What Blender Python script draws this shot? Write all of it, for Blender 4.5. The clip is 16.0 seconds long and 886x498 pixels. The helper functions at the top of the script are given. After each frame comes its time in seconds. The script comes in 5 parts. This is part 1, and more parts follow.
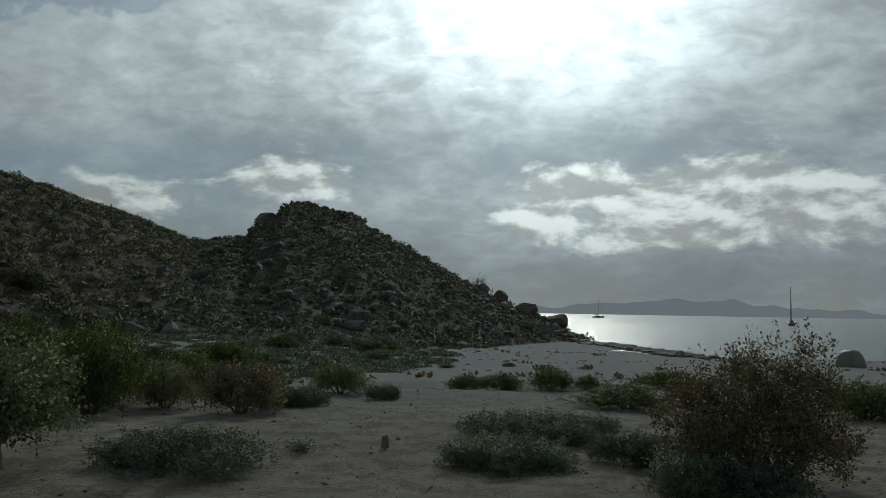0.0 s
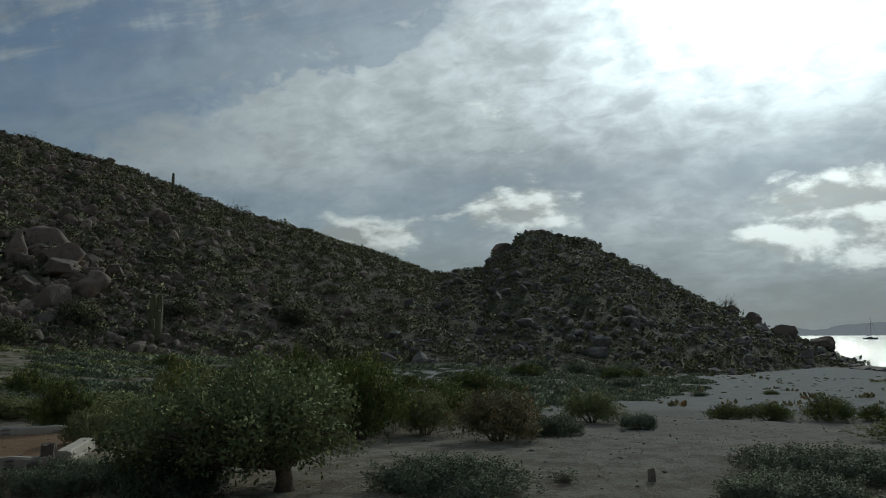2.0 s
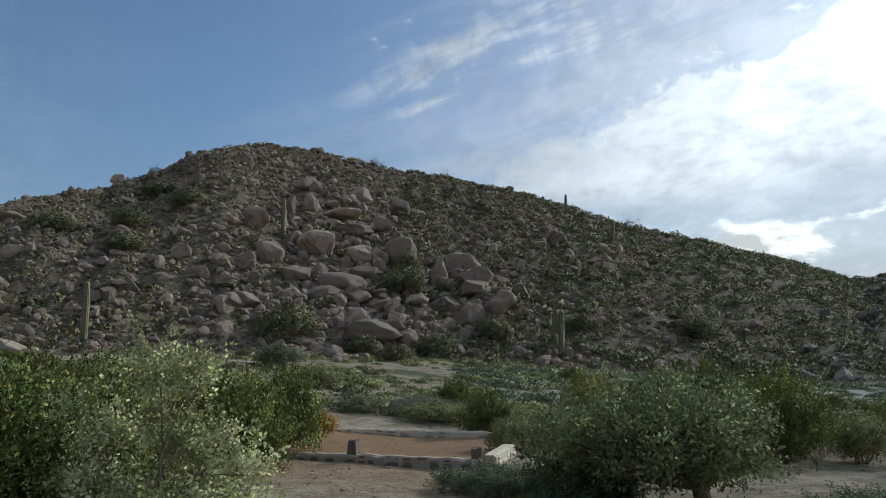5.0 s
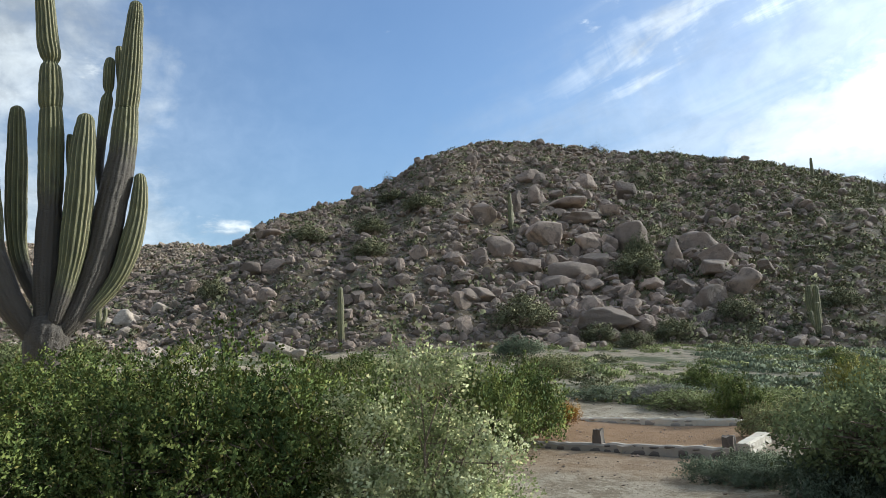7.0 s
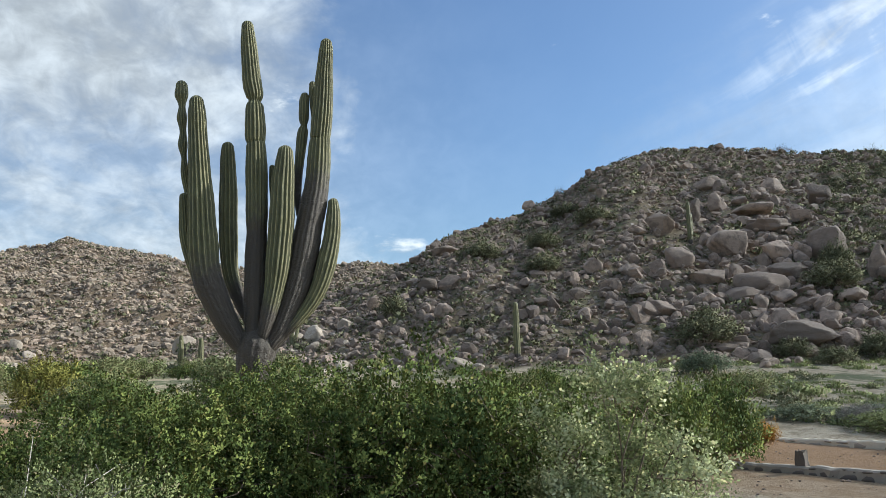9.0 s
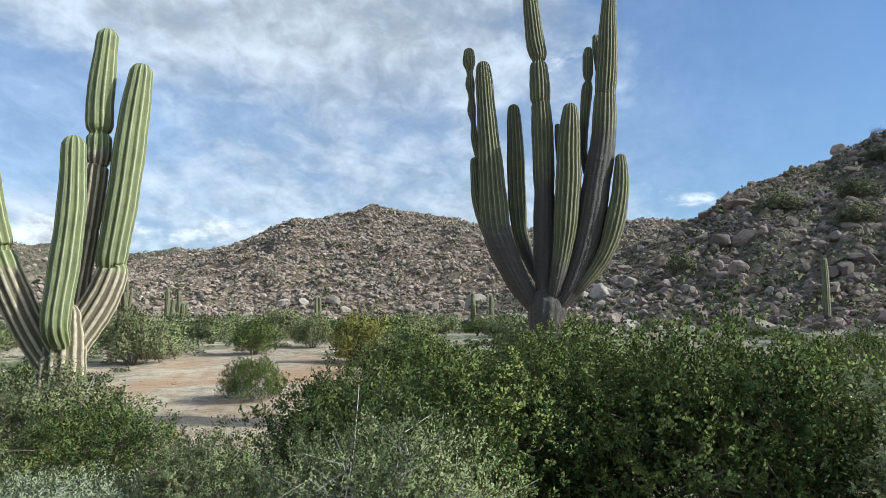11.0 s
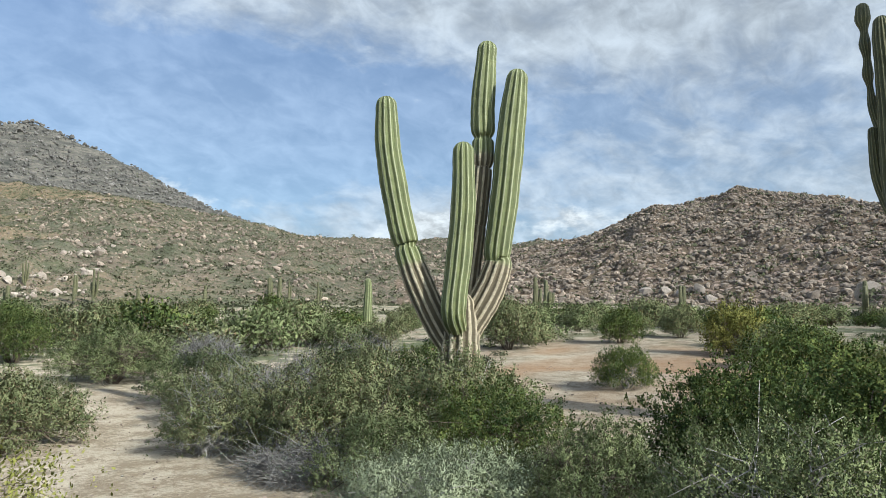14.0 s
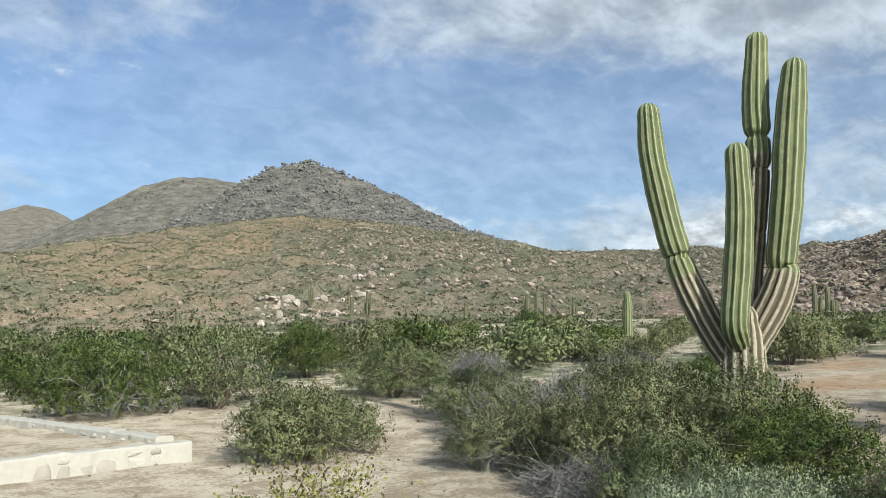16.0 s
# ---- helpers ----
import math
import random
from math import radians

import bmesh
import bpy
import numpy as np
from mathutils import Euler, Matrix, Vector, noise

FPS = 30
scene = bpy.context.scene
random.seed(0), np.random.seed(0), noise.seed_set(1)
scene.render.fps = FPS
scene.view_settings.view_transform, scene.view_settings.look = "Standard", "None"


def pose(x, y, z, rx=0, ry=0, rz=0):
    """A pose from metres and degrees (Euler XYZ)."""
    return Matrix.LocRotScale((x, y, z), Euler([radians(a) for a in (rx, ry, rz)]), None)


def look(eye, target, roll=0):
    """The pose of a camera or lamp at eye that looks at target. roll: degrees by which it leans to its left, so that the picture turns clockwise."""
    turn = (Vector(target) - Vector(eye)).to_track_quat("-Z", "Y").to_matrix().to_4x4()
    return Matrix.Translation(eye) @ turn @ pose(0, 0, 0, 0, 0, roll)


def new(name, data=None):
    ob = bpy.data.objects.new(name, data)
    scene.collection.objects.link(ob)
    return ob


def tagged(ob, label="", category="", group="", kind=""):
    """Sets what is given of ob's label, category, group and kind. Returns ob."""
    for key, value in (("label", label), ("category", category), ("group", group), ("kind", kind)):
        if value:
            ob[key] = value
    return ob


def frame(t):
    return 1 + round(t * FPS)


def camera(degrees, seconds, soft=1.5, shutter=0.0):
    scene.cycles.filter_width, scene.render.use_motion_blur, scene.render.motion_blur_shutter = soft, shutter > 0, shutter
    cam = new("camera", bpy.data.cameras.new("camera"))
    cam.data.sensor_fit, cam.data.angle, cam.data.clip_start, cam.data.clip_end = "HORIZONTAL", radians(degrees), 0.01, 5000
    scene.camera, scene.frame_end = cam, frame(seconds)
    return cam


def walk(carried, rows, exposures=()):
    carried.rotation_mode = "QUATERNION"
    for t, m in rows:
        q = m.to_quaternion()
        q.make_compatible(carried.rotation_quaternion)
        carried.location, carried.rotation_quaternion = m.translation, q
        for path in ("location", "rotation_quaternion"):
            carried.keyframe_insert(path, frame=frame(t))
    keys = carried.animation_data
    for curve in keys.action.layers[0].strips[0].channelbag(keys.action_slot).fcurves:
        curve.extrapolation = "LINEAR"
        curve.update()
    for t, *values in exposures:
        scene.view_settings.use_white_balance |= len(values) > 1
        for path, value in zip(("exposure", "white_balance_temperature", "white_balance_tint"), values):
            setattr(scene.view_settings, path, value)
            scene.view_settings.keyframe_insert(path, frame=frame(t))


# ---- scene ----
cam = camera(60.0, 16.0, 0.7)
PATH = [
    (0, (0.026, 0.183, 1.531), (-0.002, 2.177, 1.692), 1.0),
    (0.5, (0.001, 0.224, 1.517), (-0.113, 2.213, 1.693), 0.3),
    (1, (-0.062, 0.27, 1.507), (-0.252, 2.254, 1.667), -0.3),
    (1.5, (-0.115, 0.314, 1.514), (-0.441, 2.279, 1.693), -0.2),
    (2, (-0.182, 0.294, 1.523), (-0.804, 2.182, 1.751), -0.3),
    (2.5, (-0.174, 0.328, 1.521), (-0.946, 2.162, 1.725), -0.2),
    (3, (-0.184, 0.318, 1.514), (-1.123, 2.071, 1.727), 0.7),
    (3.5, (-0.209, 0.317, 1.516), (-1.299, 1.98, 1.732), 0.2),
    (4, (-0.253, 0.326, 1.52), (-1.506, 1.864, 1.772), 0.8),
    (4.5, (-0.275, 0.329, 1.517), (-1.635, 1.775, 1.764), 0.3),
    (5, (-0.304, 0.33, 1.517), (-1.756, 1.679, 1.786), -0.2),
    (5.2, (-0.303, 0.328, 1.521), (-1.804, 1.62, 1.797), -0.2),
    (7.3, (-0.074, 0.156, 1.558), (-1.89, 0.947, 1.837), -2.5),
    (7.5, (-0.054, 0.137, 1.559), (-1.888, 0.876, 1.861), -2.2),
    (8, (-0.021, 0.076, 1.556), (-1.89, 0.701, 1.902), -2.1),
    (8.2, (-0.016, 0.06, 1.553), (-1.894, 0.652, 1.905), -2.0),
    (10.3, (-0.1, -0.054, 1.552), (-2.086, -0.011, 1.784), -1.2),
    (10.5, (-0.107, -0.069, 1.553), (-2.093, -0.115, 1.79), -0.4),
    (11, (-0.157, -0.06, 1.57), (-2.125, -0.341, 1.796), -0.9),
    (11.5, (-0.191, -0.057, 1.588), (-2.117, -0.549, 1.808), -0.1),
    (12, (-0.205, -0.054, 1.594), (-2.096, -0.658, 1.837), 0.7),
    (12.5, (-0.172, -0.085, 1.599), (-1.99, -0.885, 1.83), -0.4),
    (13, (-0.12, -0.159, 1.594), (-1.865, -1.11, 1.823), -0.4),
    (13.5, (-0.066, -0.168, 1.582), (-1.766, -1.199, 1.8), -0.3),
    (14, (-0.033, -0.214, 1.584), (-1.671, -1.344, 1.785), 0.3),
    (14.5, (-0.037, -0.253, 1.591), (-1.584, -1.507, 1.778), -1.4),
    (15, (-0.025, -0.305, 1.598), (-1.496, -1.646, 1.793), -1.7),
    (15.5, (0.012, -0.339, 1.61), (-1.362, -1.775, 1.832), -0.8),
    (16, (0.065, -0.397, 1.605), (-1.122, -1.99, 1.844), -0.4),
]
# the clip's own exposure: stopped down towards the sun, opening as it turns away
EXPOSURE = [(0, -1.63), (0.5, -1.74), (1.0, -1.66), (1.5, -1.55), (2.0, -1.5), (2.5, -1.3), (3.5, -0.85), (4.2, -0.6), (5, -0.3), (7.5, 0.42), (8, 0.4), (11, 0.3), (13, 0.2), (16, 0.1)]
walk(cam, [(t, look(eye, target, roll)) for t, eye, target, roll in PATH], [(t, e, 6150 if t < 9 else 5680 if t < 13 else 5780 if t < 15 else 5930, -3 if t < 4.5 else 4) for t, e in EXPOSURE])
# light: one veiled sun over the bay, a clouded sky
SUN_AZ, SUN_EL = -6.0, 29.0


def bearing(az, r=1.0):
    """A place on the plan: degrees counted leftwards from +y, and metres."""
    return -math.sin(radians(az)) * r, math.cos(radians(az)) * r


sun_way = Vector((*[v * math.cos(radians(SUN_EL)) for v in bearing(SUN_AZ)], math.sin(radians(SUN_EL))))
sun_data = bpy.data.lights.new("sun", "SUN")
sun_data.energy, sun_data.angle, sun_data.color = 4.5, radians(0.7), (1.0, 0.94, 0.85)
sun = new("sun", sun_data)
sun.matrix_world = look(sun_way * 50, (0, 0, 0))


class Nodes:
    """Short writing for node trees."""

    def __init__(self, tree):
        self.tree = tree
        tree.nodes.clear()

    def add(self, kind, put=()):
        return self.feed(self.tree.nodes.new(kind), put)

    def feed(self, n, put):
        for k, v in dict(put).items():
            if isinstance(v, bpy.types.NodeSocket):
                self.tree.links.new(v, n.inputs[k])
            else:
                n.inputs[k].default_value = v
        return n

    def value(self, name):
        n = self.add("ShaderNodeAttribute")
        n.attribute_name = name
        return n.outputs["Fac"]

    def math(self, op, a, b=0.0, c=0.0):
        n = self.add("ShaderNodeMath")
        n.operation = op
        return self.feed(n, {0: a, 1: b, 2: c}).outputs[0]

    def vec(self, op, a, b=(0, 0, 0)):
        n = self.add("ShaderNodeVectorMath")
        n.operation = op
        self.feed(n, {0: a, 1: b})
        return n.outputs[1] if op in ("DOT_PRODUCT", "LENGTH") else n.outputs[0]

    def noise(self, vector, scale, detail=4.0, rough=0.55, distortion=0.0):
        put = {"Scale": scale, "Detail": detail, "Roughness": rough, "Distortion": distortion}
        if vector is not None:
            put["Vector"] = vector
        return self.add("ShaderNodeTexNoise", put).outputs[0]

    def step(self, v, low, high, a=0.0, b=1.0):
        n = self.add("ShaderNodeMapRange")
        n.interpolation_type = "SMOOTHSTEP"
        return self.feed(n, {0: v, 1: low, 2: high, 3: a, 4: b}).outputs[0]

    def mix(self, fac, a, b, blend="MIX"):
        n = self.add("ShaderNodeMix")
        n.data_type, n.blend_type = "RGBA", blend
        for k, v in ((0, fac), (6, a), (7, b)):
            if isinstance(v, bpy.types.NodeSocket):
                self.tree.links.new(v, n.inputs[k])
            else:
                n.inputs[k].default_value = v if k == 0 or len(v) == 4 else (*v, 1)
        return n.outputs[2]

    def ramp(self, fac, *stops):
        n = self.add("ShaderNodeValToRGB", {0: fac})
        e = n.color_ramp.elements
        while len(e) < len(stops):
            e.new(0.5)
        for el, (p, c) in zip(e, stops):
            el.position, el.color = p, (*c, 1)
        return n.outputs[0]


def make_sky():
    world = bpy.data.worlds.new("sky")
    scene.world = world
    world.use_nodes = True
    n = Nodes(world.node_tree)
    way = n.add("ShaderNodeTexCoord").outputs["Generated"]
    air = n.add("ShaderNodeTexSky")
    air.sky_type, air.sun_disc = "NISHITA", False
    air.sun_elevation, air.sun_rotation = radians(SUN_EL), radians(-SUN_AZ)
    air.dust_density, air.air_density, air.ozone_density = 1.2, 1.1, 2.0
    sky = air.outputs[0]
    blue = n.vec("MULTIPLY", sky, (0.094, 0.105, 0.123))
    xyz = n.add("ShaderNodeSeparateXYZ", {0: way}).outputs
    up = n.math("MAXIMUM", xyz[2], 0.0)
    level = n.vec("NORMALIZE", n.vec("MULTIPLY", way, (1, 1, 0)))

    def bank(az, el, wide, tall):
        """A soft patch of sky, 1 at its middle."""
        off = n.math("MULTIPLY", n.math("SUBTRACT", 1.0, n.vec("DOT_PRODUCT", level, (*bearing(az), 0))), -1.0 / (1 - math.cos(radians(wide))))
        rise = n.math("MULTIPLY", n.math("SUBTRACT", up, math.sin(radians(el))), 1.0 / math.sin(radians(tall)))
        return n.math("EXPONENT", n.math("SUBTRACT", off, n.math("MULTIPLY", rise, rise)))

    def banks(rows):
        total = None
        for weight, *row in rows:
            one = n.math("MULTIPLY", bank(*row), weight)
            total = one if total is None else n.math("ADD", total, one)
        return total

    def grey(v, tint):
        return n.vec("MULTIPLY", n.add("ShaderNodeCombineXYZ", {0: v, 1: v, 2: v}).outputs[0], tint)

    # the high cloud sheet, laid flat above
    flat = n.math("DIVIDE", 1.0, n.math("ADD", up, 0.42))
    sheet = n.add("ShaderNodeCombineXYZ", {0: n.math("MULTIPLY", xyz[0], flat), 1: n.math("MULTIPLY", xyz[1], flat), 2: 0.0}).outputs[0]

    def laid(turn, sx, sy):
        return n.add("ShaderNodeMapping", {0: sheet, 2: (0, 0, radians(turn)), 3: (sx, sy, 1)}).outputs[0]

    big = n.noise(laid(20, 1.0, 1.15), 1.4, 7, 0.58, 0.5)
    mid = n.noise(laid(30, 1.15, 1.1), 4.2, 7, 0.6, 0.35)
    fine = n.noise(laid(62, 1.8, 2.2), 5.0, 6, 0.6, 0.6)
    ripple = n.noise(laid(24, 2.4, 3.4), 6.5, 5, 0.55, 0.6)
    cells = n.noise(laid(40, 1.2, 1.2), 9.0, 5, 0.58, 0.5)
    patch = banks([(-0.52, 68, 17, 14, 40), (-0.30, 140, 15, 34, 4.2), (-0.20, 5, 11.5, 45, 2.6), (0.20, 103, 24, 24, 17), (0.17, 2, 26, 32, 10), (0.20, 22, 17, 14, 5), (0.22, 6, 16, 14, 6), (0.12, 143, 25, 28, 8), (-0.14, 160, 21, 13, 9), (0.30, -26, 19, 18, 9)])
    shape = n.math("ADD", n.math("MULTIPLY", big, 0.58), n.math("ADD", n.math("MULTIPLY", mid, 0.30), n.math("ADD", n.math("MULTIPLY", fine, 0.12), n.math("MULTIPLY", cells, 0.20))))
    # west of the sun the sheet breaks off along a slanting edge, with a thin veil and combed wisps beyond it
    turn = n.math("MULTIPLY", n.math("ARCTAN2", n.math("MULTIPLY", xyz[0], -1.0), xyz[1]), 180 / math.pi)
    rise = n.math("MULTIPLY", n.math("ARCSINE", xyz[2]), 180 / math.pi)
    ragged = n.math("ADD", n.math("MULTIPLY", n.math("SUBTRACT", mid, 0.5), 16.0), n.math("MULTIPLY", n.math("SUBTRACT", ripple, 0.5), 9.0))
    past = n.math("ADD", n.math("SUBTRACT", rise, n.math("MULTIPLY_ADD", turn, -0.50, 33.5)), ragged)
    flank = n.math("MULTIPLY", n.step(turn, 8.0, 22.0), n.step(turn, 74.0, 60.0))
    along = n.math("MULTIPLY_ADD", turn, 0.955, n.math("MULTIPLY", rise, -0.30))
    across = n.math("MULTIPLY_ADD", turn, 0.30, n.math("MULTIPLY", rise, 0.955))

    def combed(long, wide, seed):
        at = n.add("ShaderNodeCombineXYZ", {0: n.math("MULTIPLY", along, long), 1: n.math("MULTIPLY", across, wide), 2: seed}).outputs[0]
        return n.noise(at, 1.0, 6, 0.6, 0.5)

    streak = n.math("ADD", n.math("MULTIPLY", combed(0.07, 0.36, 3.0), 0.8), n.math("MULTIPLY", combed(0.7, 0.2, 8.0), 0.2))
    strip = n.math("SUBTRACT", across, 33.4)
    strip = n.math("EXPONENT", n.math("MULTIPLY", n.math("MULTIPLY", strip, strip), -0.075))
    reach = n.math("MULTIPLY", n.step(turn, 60.0, 47.0), n.step(turn, 22.0, 32.0))
    wisp = n.math("MULTIPLY", n.math("MULTIPLY", strip, reach), n.step(streak, 0.38, 0.68, 0.0, 0.9))
    veil = n.math("MULTIPLY", n.math("MULTIPLY", n.step(past, 19.0, 3.0, 0.0, 0.42), flank), n.step(streak, 0.3, 0.62, 0.35, 1.0))
    solid = n.math("MULTIPLY", n.math("MULTIPLY", n.step(past, 5.5, -4.5), n.step(turn, 52.0, 42.0)), n.math("MULTIPLY", n.step(turn, 10.0, 28.0, 0.0, 0.97), n.step(rise, 8.0, 13.0)))
    thick = n.math("ADD", n.math("SUBTRACT", shape, 0.54), n.math("SUBTRACT", patch, n.math("MULTIPLY", flank, n.step(past, -2.0, 5.0, 0.0, 0.6))))
    dense = n.math("MAXIMUM", n.step(thick, -0.14, 0.24, 0.0, 0.94), banks([(0.42, 148, 13, 40, 14), (0.36, 100, 14, 19, 14)]))
    # in the unseen east the sheet is thinned towards clear sky to deepen shade
    dense = n.math("MULTIPLY", dense, n.step(n.vec("DOT_PRODUCT", way, (-0.95, 0.31, 0.0)), -0.85, -0.3, 0.5, 1.0))
    dense = n.math("MAXIMUM", n.math("MAXIMUM", dense, solid), n.math("MAXIMUM", veil, wisp))
    # brighter towards the hidden sun
    toward = n.math("MAXIMUM", n.vec("DOT_PRODUCT", way, tuple(sun_way)), 0.0)
    glow = n.math("POWER", toward, 42.0)
    halo = n.math("POWER", toward, 4.0)
    bright = n.math("ADD", 0.60, n.math("ADD", n.math("MULTIPLY", glow, 4.5), n.math("MULTIPLY", halo, 1.15)))
    folds = n.math("ADD", n.math("MULTIPLY", mid, 0.55), n.math("ADD", n.math("MULTIPLY", ripple, 0.40), n.math("ADD", n.math("MULTIPLY", big, 0.30), n.math("MULTIPLY", cells, 0.33))))
    lit = n.math("MULTIPLY", bright, n.step(folds, 0.60, 0.99, 0.66, 1.28))
    lit = n.math("MULTIPLY_ADD", solid, 0.32, lit)
    high = n.mix(dense, n.mix(n.math("MULTIPLY", halo, 0.75), blue, grey(bright, (0.50, 0.56, 0.66))), grey(lit, (0.96, 1.0, 1.05)))
    # a slate layer low over the bay, then cumulus with lit edges
    low_at = n.add("ShaderNodeMapping", {0: way, 2: (0, 0, radians(8)), 3: (3.0, 3.0, 6.5)}).outputs[0]
    puff = n.noise(low_at, 2.3, 8, 0.58, 0.15)
    edge = n.noise(n.add("ShaderNodeMapping", {0: way, 1: (0.03, 0, 0.09), 2: (0, 0, radians(8)), 3: (3.0, 3.0, 6.5)}).outputs[0], 2.3, 8, 0.58, 0.15)
    slate_at = n.math("MULTIPLY", banks([(0.85, -12, 3.0, 42, 4.5), (0.55, 0, 12, 45, 3.5), (0.3, -35, 16, 20, 5)]), n.step(n.noise(low_at, 0.9, 5, 0.55, 0.3), 0.25, 0.75, 0.55, 1.15))
    out = n.mix(n.math("MINIMUM", slate_at, 0.95), high, grey(bright, (0.34, 0.375, 0.43)))
    heaps = banks([(0.30, 25, 7.3, 7, 1.9), (0.34, 11.5, 9.4, 6, 2.4), (0.30, -10, 8.2, 9, 2.4), (0.34, -23, 8.8, 13, 3.1), (0.22, -16, 5.4, 15, 1.4), (0.27, 112, 8.0, 9, 2.0), (0.24, 127, 7.4, 7, 1.8), (0.15, 84, 9, 8, 2.5), (0.16, 150, 10.5, 20, 3)])
    puffs = n.step(n.math("ADD", puff, heaps), 0.68, 0.82)
    rim = n.step(n.math("SUBTRACT", puff, edge), -0.07, 0.09, 0.72, 1.5)
    out = n.mix(puffs, out, grey(n.math("MULTIPLY", bright, rim), (0.99, 1.0, 1.0)))
    haze = n.math("MULTIPLY", n.step(up, 0.12, 0.0), 0.4)
    out = n.mix(haze, out, (0.44, 0.50, 0.57))
    bg = n.add("ShaderNodeBackground", {0: out, 1: 1.0})
    n.add("ShaderNodeOutputWorld", {0: bg.outputs[0]})


make_sky()


# ---- materials ----
def material(name, build):
    m = bpy.data.materials.new(name)
    m.use_nodes = True
    n = Nodes(m.node_tree)
    out = n.add("ShaderNodeOutputMaterial")
    shader, bump = build(n)
    n.tree.links.new(shader, out.inputs[0])
    return m


def principled(n, colour, rough=0.8, height=None, dist=0.02, strength=0.6, **put):
    p = {"Base Color": colour if isinstance(colour, bpy.types.NodeSocket) else (*colour, 1), "Roughness": rough}
    p.update(put)
    if height is not None:
        p["Normal"] = n.add("ShaderNodeBump", {"Height": height, "Distance": dist, "Strength": strength}).outputs[0]
    return n.add("ShaderNodeBsdfPrincipled", p).outputs[0]


def place(n):
    return n.add("ShaderNodeNewGeometry").outputs["Position"]


def mat_ground(n):
    p = place(n)
    a = n.value
    grain = n.noise(p, 42, 4, 0.7)
    stain = n.noise(p, 0.35, 6, 0.6)
    patch = n.noise(p, 2.3, 6, 0.65)
    sand = n.ramp(n.math("ADD", n.math("MULTIPLY", stain, 0.55), n.math("MULTIPLY", grain, 0.45)),
                  (0.27, (0.27, 0.217, 0.15)), (0.5, (0.46, 0.388, 0.285)), (0.72, (0.60, 0.52, 0.40)))
    litter = n.step(n.math("ADD", patch, n.math("MULTIPLY", n.noise(p, 17, 5, 0.75), 0.8)), 0.82, 1.02)
    sand = n.mix(n.math("MULTIPLY", litter, 0.72), sand, (0.20, 0.15, 0.092))
    pale = n.ramp(n.math("ADD", n.math("MULTIPLY", patch, 0.6), n.math("MULTIPLY", grain, 0.4)), (0.3, (0.34, 0.32, 0.275)), (0.7, (0.58, 0.56, 0.50)))
    soil = n.ramp(n.math("ADD", n.math("MULTIPLY", n.noise(p, 0.12, 6, 0.65), 0.5), n.math("MULTIPLY", patch, 0.5)),
                  (0.25, (0.10, 0.086, 0.056)), (0.5, (0.185, 0.145, 0.095)), (0.75, (0.29, 0.225, 0.15)))
    red = n.ramp(n.math("ADD", n.math("MULTIPLY", stain, 0.6), n.math("MULTIPLY", grain, 0.4)), (0.3, (0.28, 0.15, 0.07)), (0.7, (0.50, 0.315, 0.175)))
    green = n.ramp(patch, (0.3, (0.085, 0.10, 0.045)), (0.7, (0.15, 0.155, 0.085)))
    c = n.mix(a("beach"), sand, pale)
    weeds = n.math("MULTIPLY", a("weeds"), n.step(n.math("ADD", stain, n.math("MULTIPLY", patch, 0.5)), 0.66, 0.86))
    c = n.mix(weeds, c, green)
    # small stones and low plants cover the hillsides
    cell = n.add("ShaderNodeTexVoronoi", {"Vector": n.vec("ADD", p, n.vec("MULTIPLY", n.add("ShaderNodeTexNoise", {"Vector": p, "Scale": 3.0}).outputs[1], (0.35, 0.35, 0.35))), "Scale": 2.3})
    pick = n.add("ShaderNodeSeparateColor", {0: cell.outputs["Color"]}).outputs
    stone = n.math("MULTIPLY", n.step(cell.outputs["Distance"], 0.52, 0.34), n.step(pick[0], 0.30, 0.36))
    soil = n.mix(stone, soil, n.ramp(pick[1], (0.0, (0.13, 0.11, 0.09)), (0.6, (0.27, 0.22, 0.18)), (1.0, (0.42, 0.35, 0.28))))
    block = n.add("ShaderNodeTexVoronoi", {"Vector": n.vec("ADD", p, n.vec("MULTIPLY", n.add("ShaderNodeTexNoise", {"Vector": p, "Scale": 1.1}).outputs[1], (0.9, 0.9, 0.9))), "Scale": 0.85})
    tint = n.add("ShaderNodeSeparateColor", {0: block.outputs["Color"]}).outputs
    slab = n.math("MULTIPLY", n.math("MULTIPLY", n.step(block.outputs["Distance"], 0.58, 0.40), n.step(tint[0], 0.22, 0.28)), a("rubble"))
    soil = n.mix(slab, soil, n.ramp(tint[1], (0.0, (0.175, 0.132, 0.105)), (0.6, (0.35, 0.265, 0.205)), (1.0, (0.51, 0.40, 0.315))))
    # between these drawn blocks the soil is darkened as shaded gaps
    soil = n.mix(n.math("MULTIPLY", n.math("SUBTRACT", a("rubble"), slab), 0.6), soil, (0.085, 0.07, 0.05))
    c = n.mix(a("hill"), c, soil)
    c = n.mix(a("red"), c, red)
    plants = n.step(n.math("ADD", n.math("MULTIPLY", n.noise(p, 0.09, 4, 0.6), 0.5), n.math("ADD", n.math("MULTIPLY", n.noise(p, 0.9, 4, 0.65), 0.6), a("plants"))), 0.82, 1.05)
    c = n.mix(n.math("MULTIPLY", plants, n.step(patch, 0.2, 0.5, 0.6, 0.95)), c, n.ramp(n.noise(p, 1.7, 4, 0.7), (0.3, (0.055, 0.066, 0.032)), (0.7, (0.135, 0.145, 0.078))))
